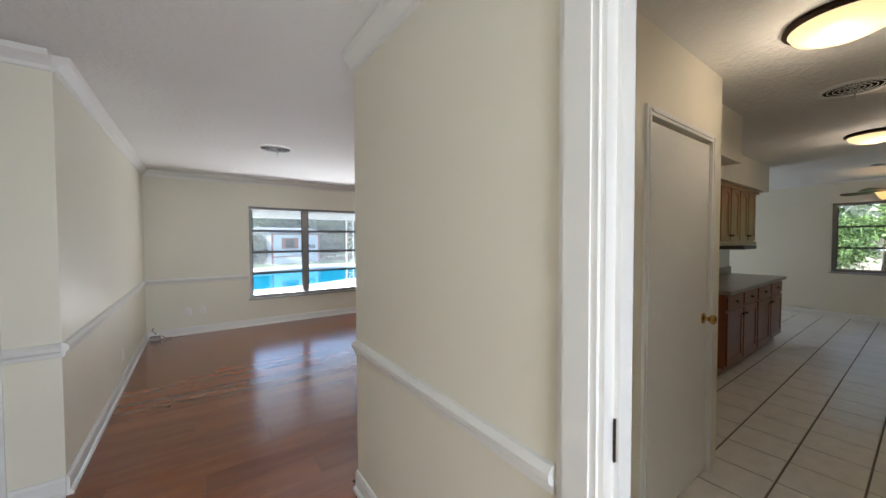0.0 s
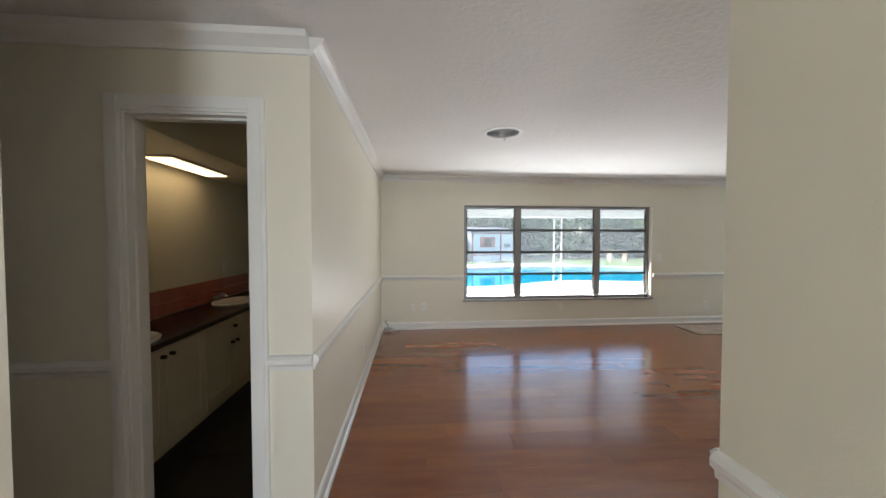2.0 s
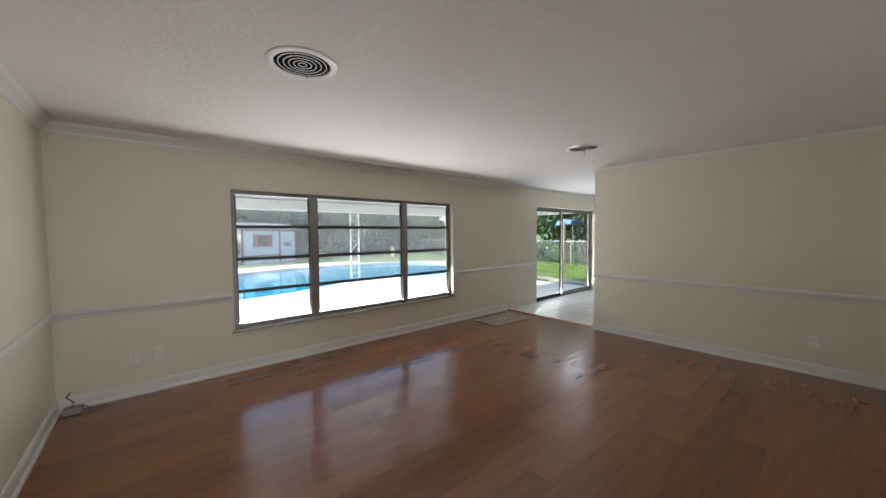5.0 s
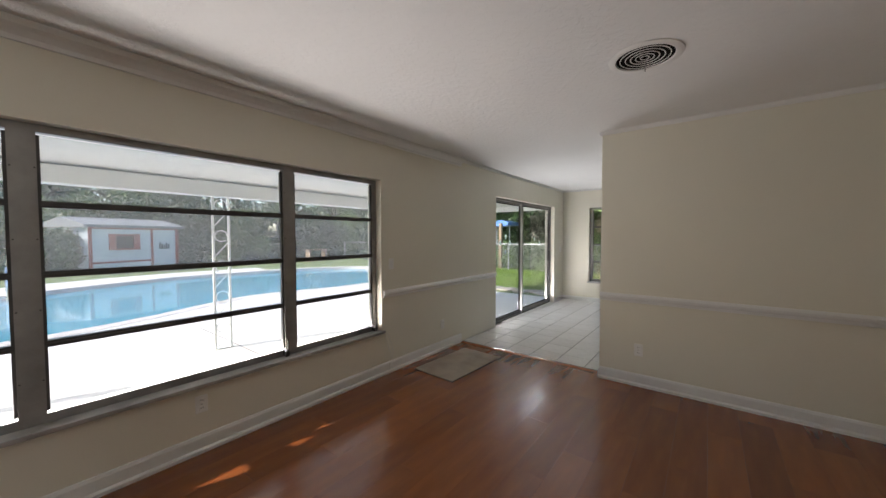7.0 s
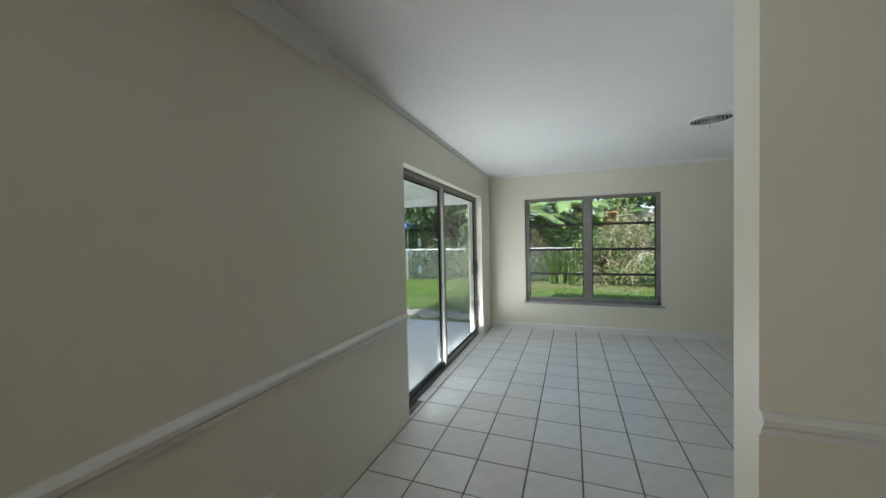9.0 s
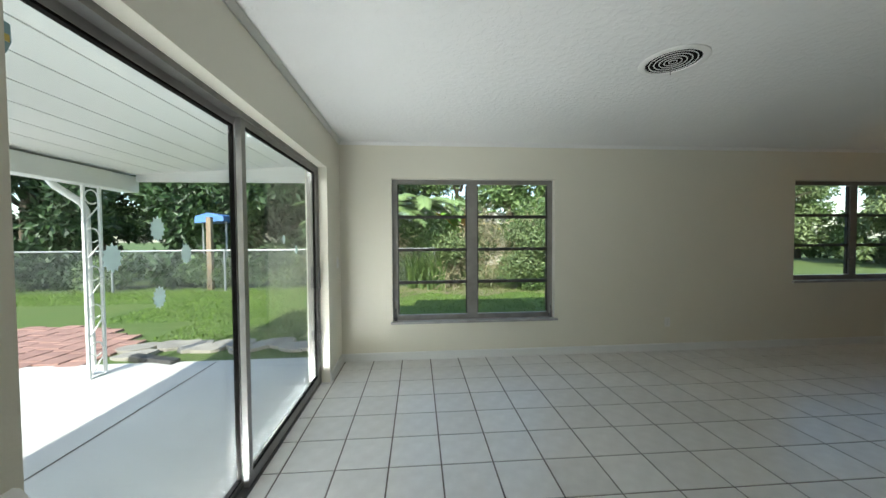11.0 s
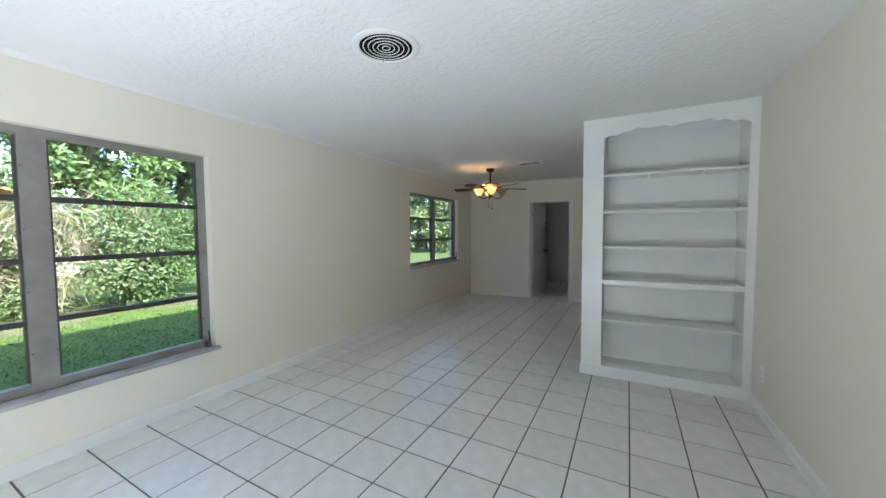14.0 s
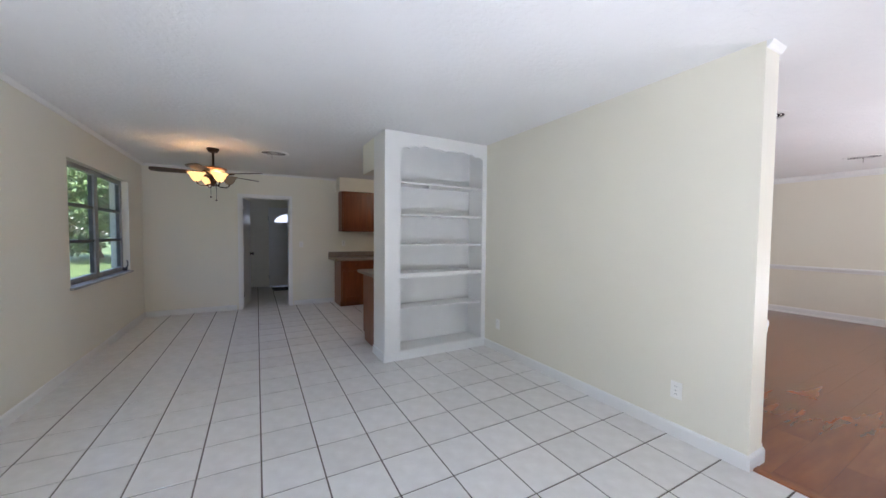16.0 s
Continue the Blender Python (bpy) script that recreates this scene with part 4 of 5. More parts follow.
far = [(POOL_C[0] + 400 * math.cos(2 * math.pi * i / NP), POOL_C[1] + 400 * math.sin(2 * math.pi * i / NP)) for i in range(NP)]
sheet("ground", ring1, far, GZ, M_GRASS, "green lawn ground around the house and pool", "ground")
cop = bmesh.new()
for i in range(NP):
    j = (i + 1) % NP
    q = [ring0[i], ring0[j], ring1[j], ring1[i]]
    vs = [cop.verts.new((*p, z)) for z in (GZ - 0.3, GZ + 0.03) for p in q]
    for f in ((0, 1, 5, 4), (4, 5, 6, 7), (2, 3, 7, 6)):
        cop.faces.new([vs[k] for k in f])
struct("pool_coping", cop, M_COPING, "pale concrete coping around the pool", "coping")
bm = bmesh.new()
bm.faces.new([bm.verts.new((*p, GZ - 0.09)) for p in ring0])
struct("water", bm, M_WATER, "blue swimming pool water", "water")
dk = bmesh.new()
bx(dk, -14, 10.35, YN + 0.2, 11.0, GZ - 0.1, -0.09)
struct("pavement", dk, M_DECK, "white painted concrete patio deck", "patio")
apron = bmesh.new()
a = [apron.verts.new((*p, GZ + 0.02)) for p in ring1]
outer = [(max(-14, min(10.9 + (1.9 if y > 13 else 0), POOL_C[0] + (x - POOL_C[0]) * 1.35)), 10.9 if y < POOL_C[1] - 1.5 else y + (1.6 if y > POOL_C[1] else 0)) for x, y in ring1]
near = pool_ring(NP, 0.55)
outer = [near[i] if near[i][0] > 9.6 else outer[i] for i in range(NP)]
b = [apron.verts.new((*p, GZ + 0.02)) for p in outer]
for i in range(NP):
    apron.faces.new((a[i], a[(i + 1) % NP], b[(i + 1) % NP], b[i]))
struct("pool_deck", apron, M_DECK, "white concrete deck around the pool", "patio")
jt = thing("deck_joints", "thin cracks and joints in the patio concrete", "joints", kind="structure")
for x in (-2.0, 1.0, 4.0, 7.0):
    part("joint", bx(bmesh.new(), x, x + 0.012, YN + 0.2, 10.9, -0.0895, -0.086), M_GROUT, jt)
part("joint", bx(bmesh.new(), -14, 10.3, 8.3, 8.312, -0.0895, -0.086), M_GROUT, jt)

# patio roof
PR = thing("patio_roof", "white ribbed aluminium patio roof with a deep fascia", "patio roof", kind="structure")
part("beam", box(-9, 10.55, 9.3, 9.48, 1.97, 2.16, 0.01), M_WHITE, PR)
for i in range(9):
    y0, y1 = YN + 0.2 + i * 0.29, YN + 0.2 + (i + 1) * 0.29 - 0.012
    # panels 1 and 2 are cut back for the added sun slit
    if i == 1:
        y1 = 7.395
    if i == 2:
        y0 = 7.545
    part("roof_panel", prism(bmesh.new(), [(y0, 2.33 - i * 0.018), (y1, 2.33 - (i + 1) * 0.018), (y1, 2.39 - (i + 1) * 0.018), (y0, 2.39 - i * 0.018)], "x", -9, 10.5), M_WHITE, PR)
# unseen slit and covers, added to shape slivers of sun on the floor
for xa, xb in ((-9, -0.95), (0.0, 0.12), (0.6, 10.5)):
    part("roof_panel", bx(bmesh.new(), xa, xb, 7.397, 7.543, 2.30, 2.37), M_WHITE, PR)
    part("seam_cover", bx(bmesh.new(), xa, xb, 7.395, 7.545, 2.4, 2.44), M_WHITE, PR)
part("seam_cover", bx(bmesh.new(), -9, 10.5, YN + 0.2, 7.395, 2.4, 2.44), M_WHITE, PR)
part("seam_cover", bx(bmesh.new(), -9, 10.5, 7.545, 9.5, 2.4, 2.44), M_WHITE, PR)
part("end_fascia", box(10.5, 10.55, YN + 0.21, 9.3, 2.1, 2.38, 0.004), M_WHITE, PR)
part("gutter", box(-9, 10.6, 9.48, 9.6, 2.05, 2.2, 0.02), M_WHITE, PR)


def trellis_post(x, y, downspout=False):
    p = thing("patio_post", "white wrought iron scrollwork patio post", "post", pose(x, y, -0.09), group="scrollwork patio posts")
    top = 2.055
    for u in (0, 0.19):
        part("upright", box(u - 0.013, u + 0.013, -0.013, 0.013, 0, top, 0.002), M_WHITE, p)
    n = 5
    h = top / n
    for k in range(n):
        zc = k * h
        c = bmesh.new()
        tube(c, [(0.013, 0, zc + 0.02), (0.177, 0, zc + h * 0.5)], 0.007, 6)
        part("diagonal", c, M_WHITE, p)
        s = bmesh.new()
        tube(s, [(0.095 + 0.075 * math.cos(t), 0, zc + h * 0.72 + 0.075 * math.sin(t)) for t in [j * 0.42 for j in range(14)]], 0.007, 6)
        part("scroll", s, M_WHITE, p)
    part("foot", box(-0.03, 0.22, -0.03, 0.03, 0, 0.012, 0.002), M_WHITE, p)
    if downspout:
        part("downspout", tube(bmesh.new(), [(-0.22, 0.14, top + 0.06), (-0.16, 0.12, top - 0.03), (0.05, 0.06, top - 0.18), (0.09, 0.055, top - 0.26), (0.1, 0.055, 0.06), (0.14, 0.12, 0.03)], 0.035, 10), M_WHITE, p, smooth=True)
    return p


trellis_post(3.73, 9.3)
trellis_post(9.88, 9.36, True)
trellis_post(1.0, 9.3)

# brick path and flagstones
path = thing("brick_path", "curved path of weathered red brick pavers", "path", pose(0, 0, GZ), kind="structure")
rng = random.Random(4)
bme = None
for r in range(9):
    for c in range(15):
        x, y = 9.75 + c * 0.215 + (r % 2) * 0.1, 10.0 + r * 0.3
        if x > 10.7 + 1.7 * math.sin((y - 9.4) * 0.55) + 0.12 * rng.random() or (x < 10.3 and y < 11.05):
            continue
        if bme is None:
            ob = part("brick", box(-0.1, 0.1, -0.14, 0.14, 0.0, 0.035, 0.006), M_BRICK, path)
            bme = ob.data
        else:
            ob = new("brick", bme)
            ob.parent = path
        ob.matrix_basis = pose(x, y, rng.uniform(-0.004, 0.004), rng.uniform(-1, 1), rng.uniform(-1, 1), rng.uniform(-4, 4))
for i in range(14):
    r = random.Random(20 + i)
    x, y = 10.6 + r.uniform(0, 0.45) + 0.02 * i, 9.7 - i * 0.19
    n = 9
    out = [((0.2 + 0.09 * r.random()) * math.cos(2 * math.pi * k / n), (0.13 + 0.06 * r.random()) * math.sin(2 * math.pi * k / n)) for k in range(n)]
    st = prism(bmesh.new(), out, "z", 0, 0.045)
    ob = part("flagstone", st, M_STONE)
    ob.matrix_basis = pose(x, y, GZ + 0.0, r.uniform(-3, 3), r.uniform(-3, 3), r.uniform(0, 180))
    tagged(ob, "irregular grey flagstone at the patio edge", "stone", "flagstones")
tim = thing("edging_timber", "dark weathered timber edging beside the patio post", "timber", pose(10.42, 9.1, GZ, 0, 0, 70))
part("beam", box(-0.35, 0.35, -0.06, 0.06, 0, 0.08, 0.01), M_ALU_D, tim)

# shed
shed = thing("shed", "white garden shed with red trim and shutters", "shed", pose(4.3, 24.35, GZ, 0, 0, 22))
part("wall", bx(bmesh.new(), 0, 3.6, 0, 2.6, 0, 2.0), M_SHED, shed)
part("roof", prism(bmesh.new(), [(-0.2, 1.98), (2.8, 1.98), (2.8, 2.05), (1.3, 2.42), (-0.2, 2.08)], "x", -0.25, 3.85), M_ROOFING, shed)
for a in ((-0.03, 0.1), (3.5, 3.63), (2.35, 2.45)):
    part("corner_trim", box(a[0], a[1], -0.03, 0.0, 0, 1.98, 0.004), M_RED, shed)
part("band", box(0.1, 3.5, -0.022, 0, 0.42, 0.5, 0.004), M_RED, shed)
part("top_band", box(0.1, 3.5, -0.022, 0, 1.9, 1.97, 0.004), M_RED, shed)
wd = part("window", box(0.95, 1.6, -0.03, 0, 1.05, 1.6, 0.004), M_BLACK, shed)
part("frame", bx(bx(bmesh.new(), 0.9, 1.65, -0.045, -0.031, 1.6, 1.68), 0.9, 1.65, -0.045, -0.031, 0.98, 1.05), M_RED, wd)
for a in (0.68, 1.62):
    part("shutter", box(a, a + 0.26, -0.05, -0.001, 0.98, 1.7, 0.006), M_RED, shed)
dr = part("door", box(2.5, 3.42, -0.028, 0, 0.05, 1.86, 0.004), M_SHED, shed)
for k in range(5):
    part("painted_mark", box(2.72 + k * 0.1, 2.78 + k * 0.1, -0.034, -0.029, 0.98 + 0.05 * (k % 2), 1.28 - 0.06 * (k % 3)), M_BLACK, dr)
part("painted_mark", box(2.7, 3.2, -0.034, -0.0295, 0.98, 1.03), M_BLACK, dr)

# chain-link fence
fence = thing("fence", "galvanised chain-link fence along the lawn", "fence", kind="structure")
FX = 16.6
for k in range(10):
    part("post", tube(bmesh.new(), [(FX, -4 + k * 3.1, GZ), (FX, -4 + k * 3.1, 1.12)], 0.03, 10), M_GALV, fence)
part("top_rail", tube(bmesh.new(), [(FX, -5, 1.08), (FX, 24, 1.08)], 0.022, 8), M_GALV, fence)
vs, fs = [], []
for i in range(int(16 / 0.09)):
    for s in (-1, 1):
        y = 5.5 + i * 0.09
        k = len(vs)
        vs += [(FX, y, GZ), (FX, y + 0.006, GZ), (FX, y + s * 1.15 + 0.006, 1.08), (FX, y + s * 1.15, 1.08)]
        fs.append((k, k + 1, k + 2, k + 3))
mesh_ob = quads("chain_link", vs, fs, M_GALV, fence)
tagged(mesh_ob, kind="stuff")
wp = thing("timber_post", "weathered timber post standing at the fence", "post", pose(16.95, 12.1, GZ))
part("shaft", box(-0.07, 0.07, -0.07, 0.07, 0, 2.2, 0.01), M_POSTW, wp)
tarp = thing("blue_canopy", "blue tarpaulin canopy behind the fence", "canopy", pose(17.5, 12.25, 1.98))
part("sheet", prism(bmesh.new(), [(-0.42, 0.0), (0.42, -0.06), (0.42, 0.14), (0.05, 0.26), (-0.42, 0.16)], "x", -0.3, 1.2), M_BLUE, tarp)
for px, py in ((0, -0.35), (0, 0.35), (1.1, -0.35), (1.1, 0.35)):
    part("leg", tube(bmesh.new(), [(px, py, 0.05), (px, py, -2.04)], 0.03, 8), M_GALV, tarp)
bench = thing("garden_bench", "pale wooden bench on the lawn beyond the pool", "bench", pose(14.5, 24.0, GZ, 0, 0, 15))
part("seat", box(-0.9, 0.9, -0.2, 0.2, 0.72, 0.77, 0.01), M_POSTW, bench)
for u in (-0.7, 0.7):
    part("leg", box(u - 0.05, u + 0.05, -0.18, 0.18, 0, 0.72, 0.01), M_POSTW, bench)


# ---- plants ----
def leaf_cloud(name, centers, radii, count, size, mat, parent, seed, aspect=0.45, droop=0.3, shell=0.55):
    """Many small leaves filling ellipsoid clumps unevenly; each leaf is a bent pair of triangles."""
    r = np.random.RandomState(seed)
    C, R = np.array(centers, float), np.array(radii, float)
    w = (R[:, 0] * R[:, 1] * R[:, 2]) ** (2 / 3)
    idx = r.choice(len(C), count, p=w / w.sum())
    d = r.normal(size=(count, 3))
    d /= np.linalg.norm(d, axis=1)[:, None]
    rad = shell + (1 - shell) * r.rand(count) ** 0.5
    p = C[idx] + d * R[idx] * rad[:, None] * (0.75 + 0.35 * r.rand(count))[:, None]
    t = r.normal(size=(count, 3)) + 0.6 * d
    t[:, 2] -= droop
    t /= np.linalg.norm(t, axis=1)[:, None]
    s = np.cross(t, d + 0.3 * r.normal(size=(count, 3)))
    s /= np.linalg.norm(s, axis=1)[:, None] + 1e-6
    L = size * (0.6 + 0.8 * r.rand(count))[:, None]
    W = L * aspect
    n = np.cross(s, t)
    V = np.stack([p, p + t * L * 0.5 + s * W * 0.5 + n * L * 0.08, p + t * L, p + t * L * 0.5 - s * W * 0.5 + n * L * 0.08], 1).reshape(-1, 3)
    keep = V.reshape(-1, 4, 3)[:, :, 2].min(1) > GZ
    V = V.reshape(-1, 4, 3)[keep].reshape(-1, 3)
    n4 = len(V) // 4
    F = np.arange(n4 * 4).reshape(-1, 4)
    return quads(name, V.tolist(), F.tolist(), mat, parent)


def tree(x, y, h, spread, mat, seed, leaves=9000, label="dark leafy tree behind the fence", size=0.22, low=0.3):
    r = random.Random(seed)
    t = thing("tree", label, "tree", pose(x, y, GZ))
    tb = bmesh.new()
    tube(tb, [(0, 0, 0), (r.uniform(-.1, .1), 0.05, h * 0.25), (r.uniform(-.2, .2), r.uniform(-.2, .2), h * 0.55), (r.uniform(-.3, .3), 0, h * 0.85)], h * 0.035, 9, h * 0.008)
    for k in range(6):
        a, z = k * 1.05 + r.random(), h * (0.3 + 0.08 * k)
        e = spread * 0.7
        tube(tb, [(0, 0, z), (e * 0.5 * math.cos(a), e * 0.5 * math.sin(a), z + h * 0.1), (e * math.cos(a), e * math.sin(a), z + h * 0.16)], h * 0.014, 6, h * 0.004)
    part("trunk", tb, M_BARK, t)
    C, R = [], []
    for k in range(22):
        a, q = r.uniform(0, 6.28), r.random() ** 0.5
        z = h * (low + (1 - low) * r.random())
        taper = 1.0 - 0.55 * max(0, (z / h - 0.55) / 0.45)
        C.append((spread * q * taper * math.cos(a), spread * q * taper * math.sin(a), z - 0.3))
        s = spread * r.uniform(0.22, 0.42)
        R.append((s, s, s * 0.7))
    leaf_cloud("crown", C, R, leaves, size, mat, t, seed)
    return t


rt = random.Random(11)
# dark trees behind the fence
for k in range(8):
    tree(19.5 + rt.uniform(-0.8, 2.5), 8.5 + k * 2.1, rt.uniform(6.0, 8.0), rt.uniform(2.2, 2.9), M_LEAF_D, 30 + k, 19000, size=0.27, low=0.05)
# trees along the far side of the pool
for k in range(13):
    tree(-18 + k * 3.4 + rt.uniform(-1, 1), 30.5 + rt.uniform(-1, 2.5), rt.uniform(5.2, 7.2), rt.uniform(2.4, 3.2), M_LEAF_M if k % 3 else M_LEAF_D, 60 + k, 7500,
         "green leafy tree beyond the pool", 0.3, 0.1)
# trees beyond the garden side
for k in range(7):
    tree(24 + rt.uniform(-1, 3), -9 + k * 2.5, rt.uniform(5.5, 8), rt.uniform(2.2, 3.0), M_LEAF_M, 90 + k, 8000, "green leafy tree beyond the garden hedge", 0.26, 0.15)
for k in range(6):
    tree(27 + rt.uniform(-2, 2), -20 + k * 3.2, rt.uniform(5, 7), rt.uniform(2, 3), M_LEAF_L if k % 2 else M_LEAF_M, 120 + k, 8000, "sunlit green tree on the garden side", 0.24, 0.15)

for k in range(7):
    tree(10.5 + k * 1.9 + rt.uniform(-0.5, 0.5), -19 + rt.uniform(-2.5, 2.5), rt.uniform(5, 7.5), rt.uniform(2.2, 3), M_LEAF_L if k % 2 else M_LEAF_M, 150 + k, 7000, "sunlit green tree on the garden side", 0.26, 0.15)


def bush(name, x, y, spec, label, category="bush"):
    b = thing(name, label, category, pose(x, y, GZ))
    for i, (C, R, n, size, mat, seed, aspect, droop) in enumerate(spec):
        leaf_cloud("foliage" if i == 0 else "stalks", C, R, n, size, mat, b, seed, aspect, droop, 0.2)
    return b


# overgrown hedge facing the garden window
for k in range(6):
    y = 8.2 - k * 1.25
    r = random.Random(200 + k)
    x = 17.4 - (0.9 if k >= 3 else 0) - (0.7 if k >= 4 else 0)
    m = (M_LEAF_DRY, M_LEAF_DRY, M_LEAF_M, M_LEAF_L, M_LEAF_M, M_LEAF_M)[k]
    C = [(r.uniform(-.5, .5), r.uniform(-.7, .7), 0.3 + 1.5 * r.random()) for _ in range(9)]
    R = [(0.45, 0.5, 0.45)] * 9
    C2 = [(r.uniform(-.6, .6), r.uniform(-.8, .8), r.uniform(0.2, 2.1)) for _ in range(9)]
    bush("bush", x, y, [(C, R, 8000, 0.075 if k > 1 else 0.065, M_LEAF_L if k in (3, 4) else M_LEAF_M, 300 + k, 0.6, 0.2),
                        (C2, [(0.4, 0.45, 0.6)] * 9, 3600 if k < 2 else 1800, 0.30, m if k not in (3, 4) else M_LEAF_DRY, 320 + k, 0.05, 0.9)],
         "overgrown hedge of creepers and dry grass stalks", "hedge")
for k in range(9):
    r = random.Random(400 + k)
    C = [(r.uniform(-.4, .4), r.uniform(-.8, .8), 0.15 + 0.75 * r.random()) for _ in range(8)]
    bush("bush", 17.3, 9.3 + k * 1.5, [(C, [(0.4, 0.5, 0.35)] * 8, 2600, 0.13, M_LEAF_D if k % 2 else M_LEAF_M, 410 + k, 0.5, 0.3)], "low dark shrubs growing through the fence", "bush")


# dark hedge closing the lawn beyond the pool
for k in range(13):
    r = random.Random(500 + k)
    C = [(r.uniform(-1.6, 1.6), r.uniform(-.7, .7), 0.3 + 2.7 * r.random()) for _ in range(16)]
    bush("hedge", -14 + k * 2.9, 28.2 + r.uniform(-0.4, 0.4), [(C, [(0.9, 0.8, 0.7)] * 16, 6500, 0.2, M_LEAF_D if k % 3 else M_LEAF_M, 510 + k, 0.5, 0.3)],
         "tall dark green hedge beyond the pool", "hedge")


r = random.Random(77)
C = [(r.uniform(-.8, .8), r.uniform(-.4, .4), 0.2 + 1.5 * r.random()) for _ in range(10)]
bush("bush", 3.2, 24.9, [(C, [(0.5, 0.5, 0.45)] * 10, 4000, 0.16, M_LEAF_D, 530, 0.5, 0.3)], "dark shrub growing beside the garden shed")


def reed_clump(x, y, n, length, seed):
    """Arching sword-shaped leaves rising from one root."""
    c = thing("reed_clump", "clump of arching green sword-shaped leaves before the hedge", "reeds", pose(x, y, GZ))
    r = random.Random(seed)
    bm = bmesh.new()
    for _ in range(n):
        a, L, bend = r.uniform(0, 6.28), length * r.uniform(0.6, 1.1), r.uniform(0.25, 0.75)
        o = Vector((r.uniform(-.25, .25), r.uniform(-.25, .25), 0))
        sd_ = Vector((-math.sin(a), math.cos(a), 0)) * 0.02
        row = None
        for i in range(6):
            s = i / 5
            p = o + Vector((math.cos(a) * bend * L * s * s, math.sin(a) * bend * L * s * s, L * (s - 0.5 * bend * s * s)))
            nxt = [bm.verts.new(p - sd_ * (1.02 - s)), bm.verts.new(p + sd_ * (1.02 - s))]
            if row:
                bm.faces.new((row[0], row[1], nxt[1], nxt[0]))
            row = nxt
    part("leaves", bm, M_LEAF_M, c)


for x, y, n, L in ((16.2, 5.3, 130, 1.7), (16.5, 5.9, 110, 1.8)):
    reed_clump(x, y, n, L, int(y * 10))


def frond(bm, base, a, length, rise, width, n=16, blade=0.45, droop=1.0):
    """A palm frond: a drooping midrib with many leaflets on both sides."""
    pts = []
    for i in range(n + 1):
        s = i / n
        pts.append(Vector((base[0] + math.cos(a) * length * s * (1 - 0.15 * s * s), base[1] + math.sin(a) * length * s, base[2] + rise * s - droop * length * 0.45 * s * s)))
    tube(bm, pts, 0.018, 5, 0.004)
    side = Vector((-math.sin(a), math.cos(a), 0))
    for i in range(2, n + 1):
        for q in range(3):
            p = pts[i - 1].lerp(pts[i], q / 3)
            d = (pts[i] - pts[i - 1]).normalized()
            L = width * (0.5 + blade * math.sin(math.pi * i / (n + 1)))
            for s in (-1, 1):
                tip = p + side * s * L * 0.8 + d * L * 0.5 - Vector((0, 0, L * 0.35))
                mid = p.lerp(tip, 0.5) + Vector((0, 0, L * 0.06))
                w = d * 0.018
                v = [bm.verts.new(c) for c in (p - w, p + w, mid + w, tip, mid - w)]
                bm.faces.new(v)


def palm(x, y, h, n, length, mat, seed, label):
    p = thing("palm_tree", label, "palm tree", pose(x, y, GZ))
    r = random.Random(seed)
    tb = bmesh.new()
    tube(tb, [(0, 0, 0), (0.03, 0.02, h * 0.5), (0, 0.05, h)], 0.13, 10, 0.10)
    part("trunk", tb, M_BARK, p)
    for k in range(n):
        fb = bmesh.new()
        frond(fb, (0, 0.05, h), k * 2.4 + r.random() * 0.5, length * r.uniform(0.8, 1.1), r.uniform(0.2, 1.1), 0.42, droop=r.uniform(0.7, 1.3))
        part("frond", fb, mat, p)
    return p


palm(16.95, 7.3, 2.5, 16, 2.2, M_PALM, 1, "grey-green palm with drooping fronds beyond the hedge")
palm(17.6, 5.7, 2.7, 14, 2.0, M_PALM, 2, "grey-green palm with drooping fronds beyond the hedge")
palm(21.5, -3.4, 2.6, 12, 1.9, M_PALM, 3, "palm standing beside the lawn")

ban = thing("banana_plant", "banana plant with green and yellowing leaves", "banana plant", pose(17.6, 4.3, GZ))
part("stem", tube(bmesh.new(), [(0, 0, 0), (0.05, 0, 1.0), (0, 0.05, 2.0)], 0.12, 10, 0.06), M_LEAF_L, ban)
for k in range(9):
    a, up, L = k * 2.4, 0.9 + 0.5 * ((k * 37) % 10) / 10, 1.3 + 0.3 * (k % 3)
    lb = bmesh.new()
    n = 12
    rows = []
    for i in range(n + 1):
        s = i / n
        c = Vector((math.cos(a) * L * 0.75 * s, math.sin(a) * L * 0.75 * s, 1.7 + up * s * 1.2 - 0.9 * s * s * (0.6 + 0.4 * (k % 3))))
        w = 0.19 * math.sin(math.pi * min(1, s * 0.92 + 0.08)) ** 0.6
        sd_ = Vector((-math.sin(a), math.cos(a), 0)) * w
        j = 0.02 * ((i * 7 + k) % 3 - 1)
        rows.append([lb.verts.new(c - sd_ - Vector((0, 0, 0.05 + j))), lb.verts.new(c), lb.verts.new(c + sd_ - Vector((0, 0, 0.05 - j)))])
    for p0, p1 in zip(rows, rows[1:]):
        lb.faces.new((p0[0], p0[1], p1[1], p1[0]))
        lb.faces.new((p0[1], p0[2], p1[2], p1[1]))
    part("leaf", lb, M_BANANA_Y if k in (2, 6) else (M_ORANGE if k == 4 else M_BANANA), ban)

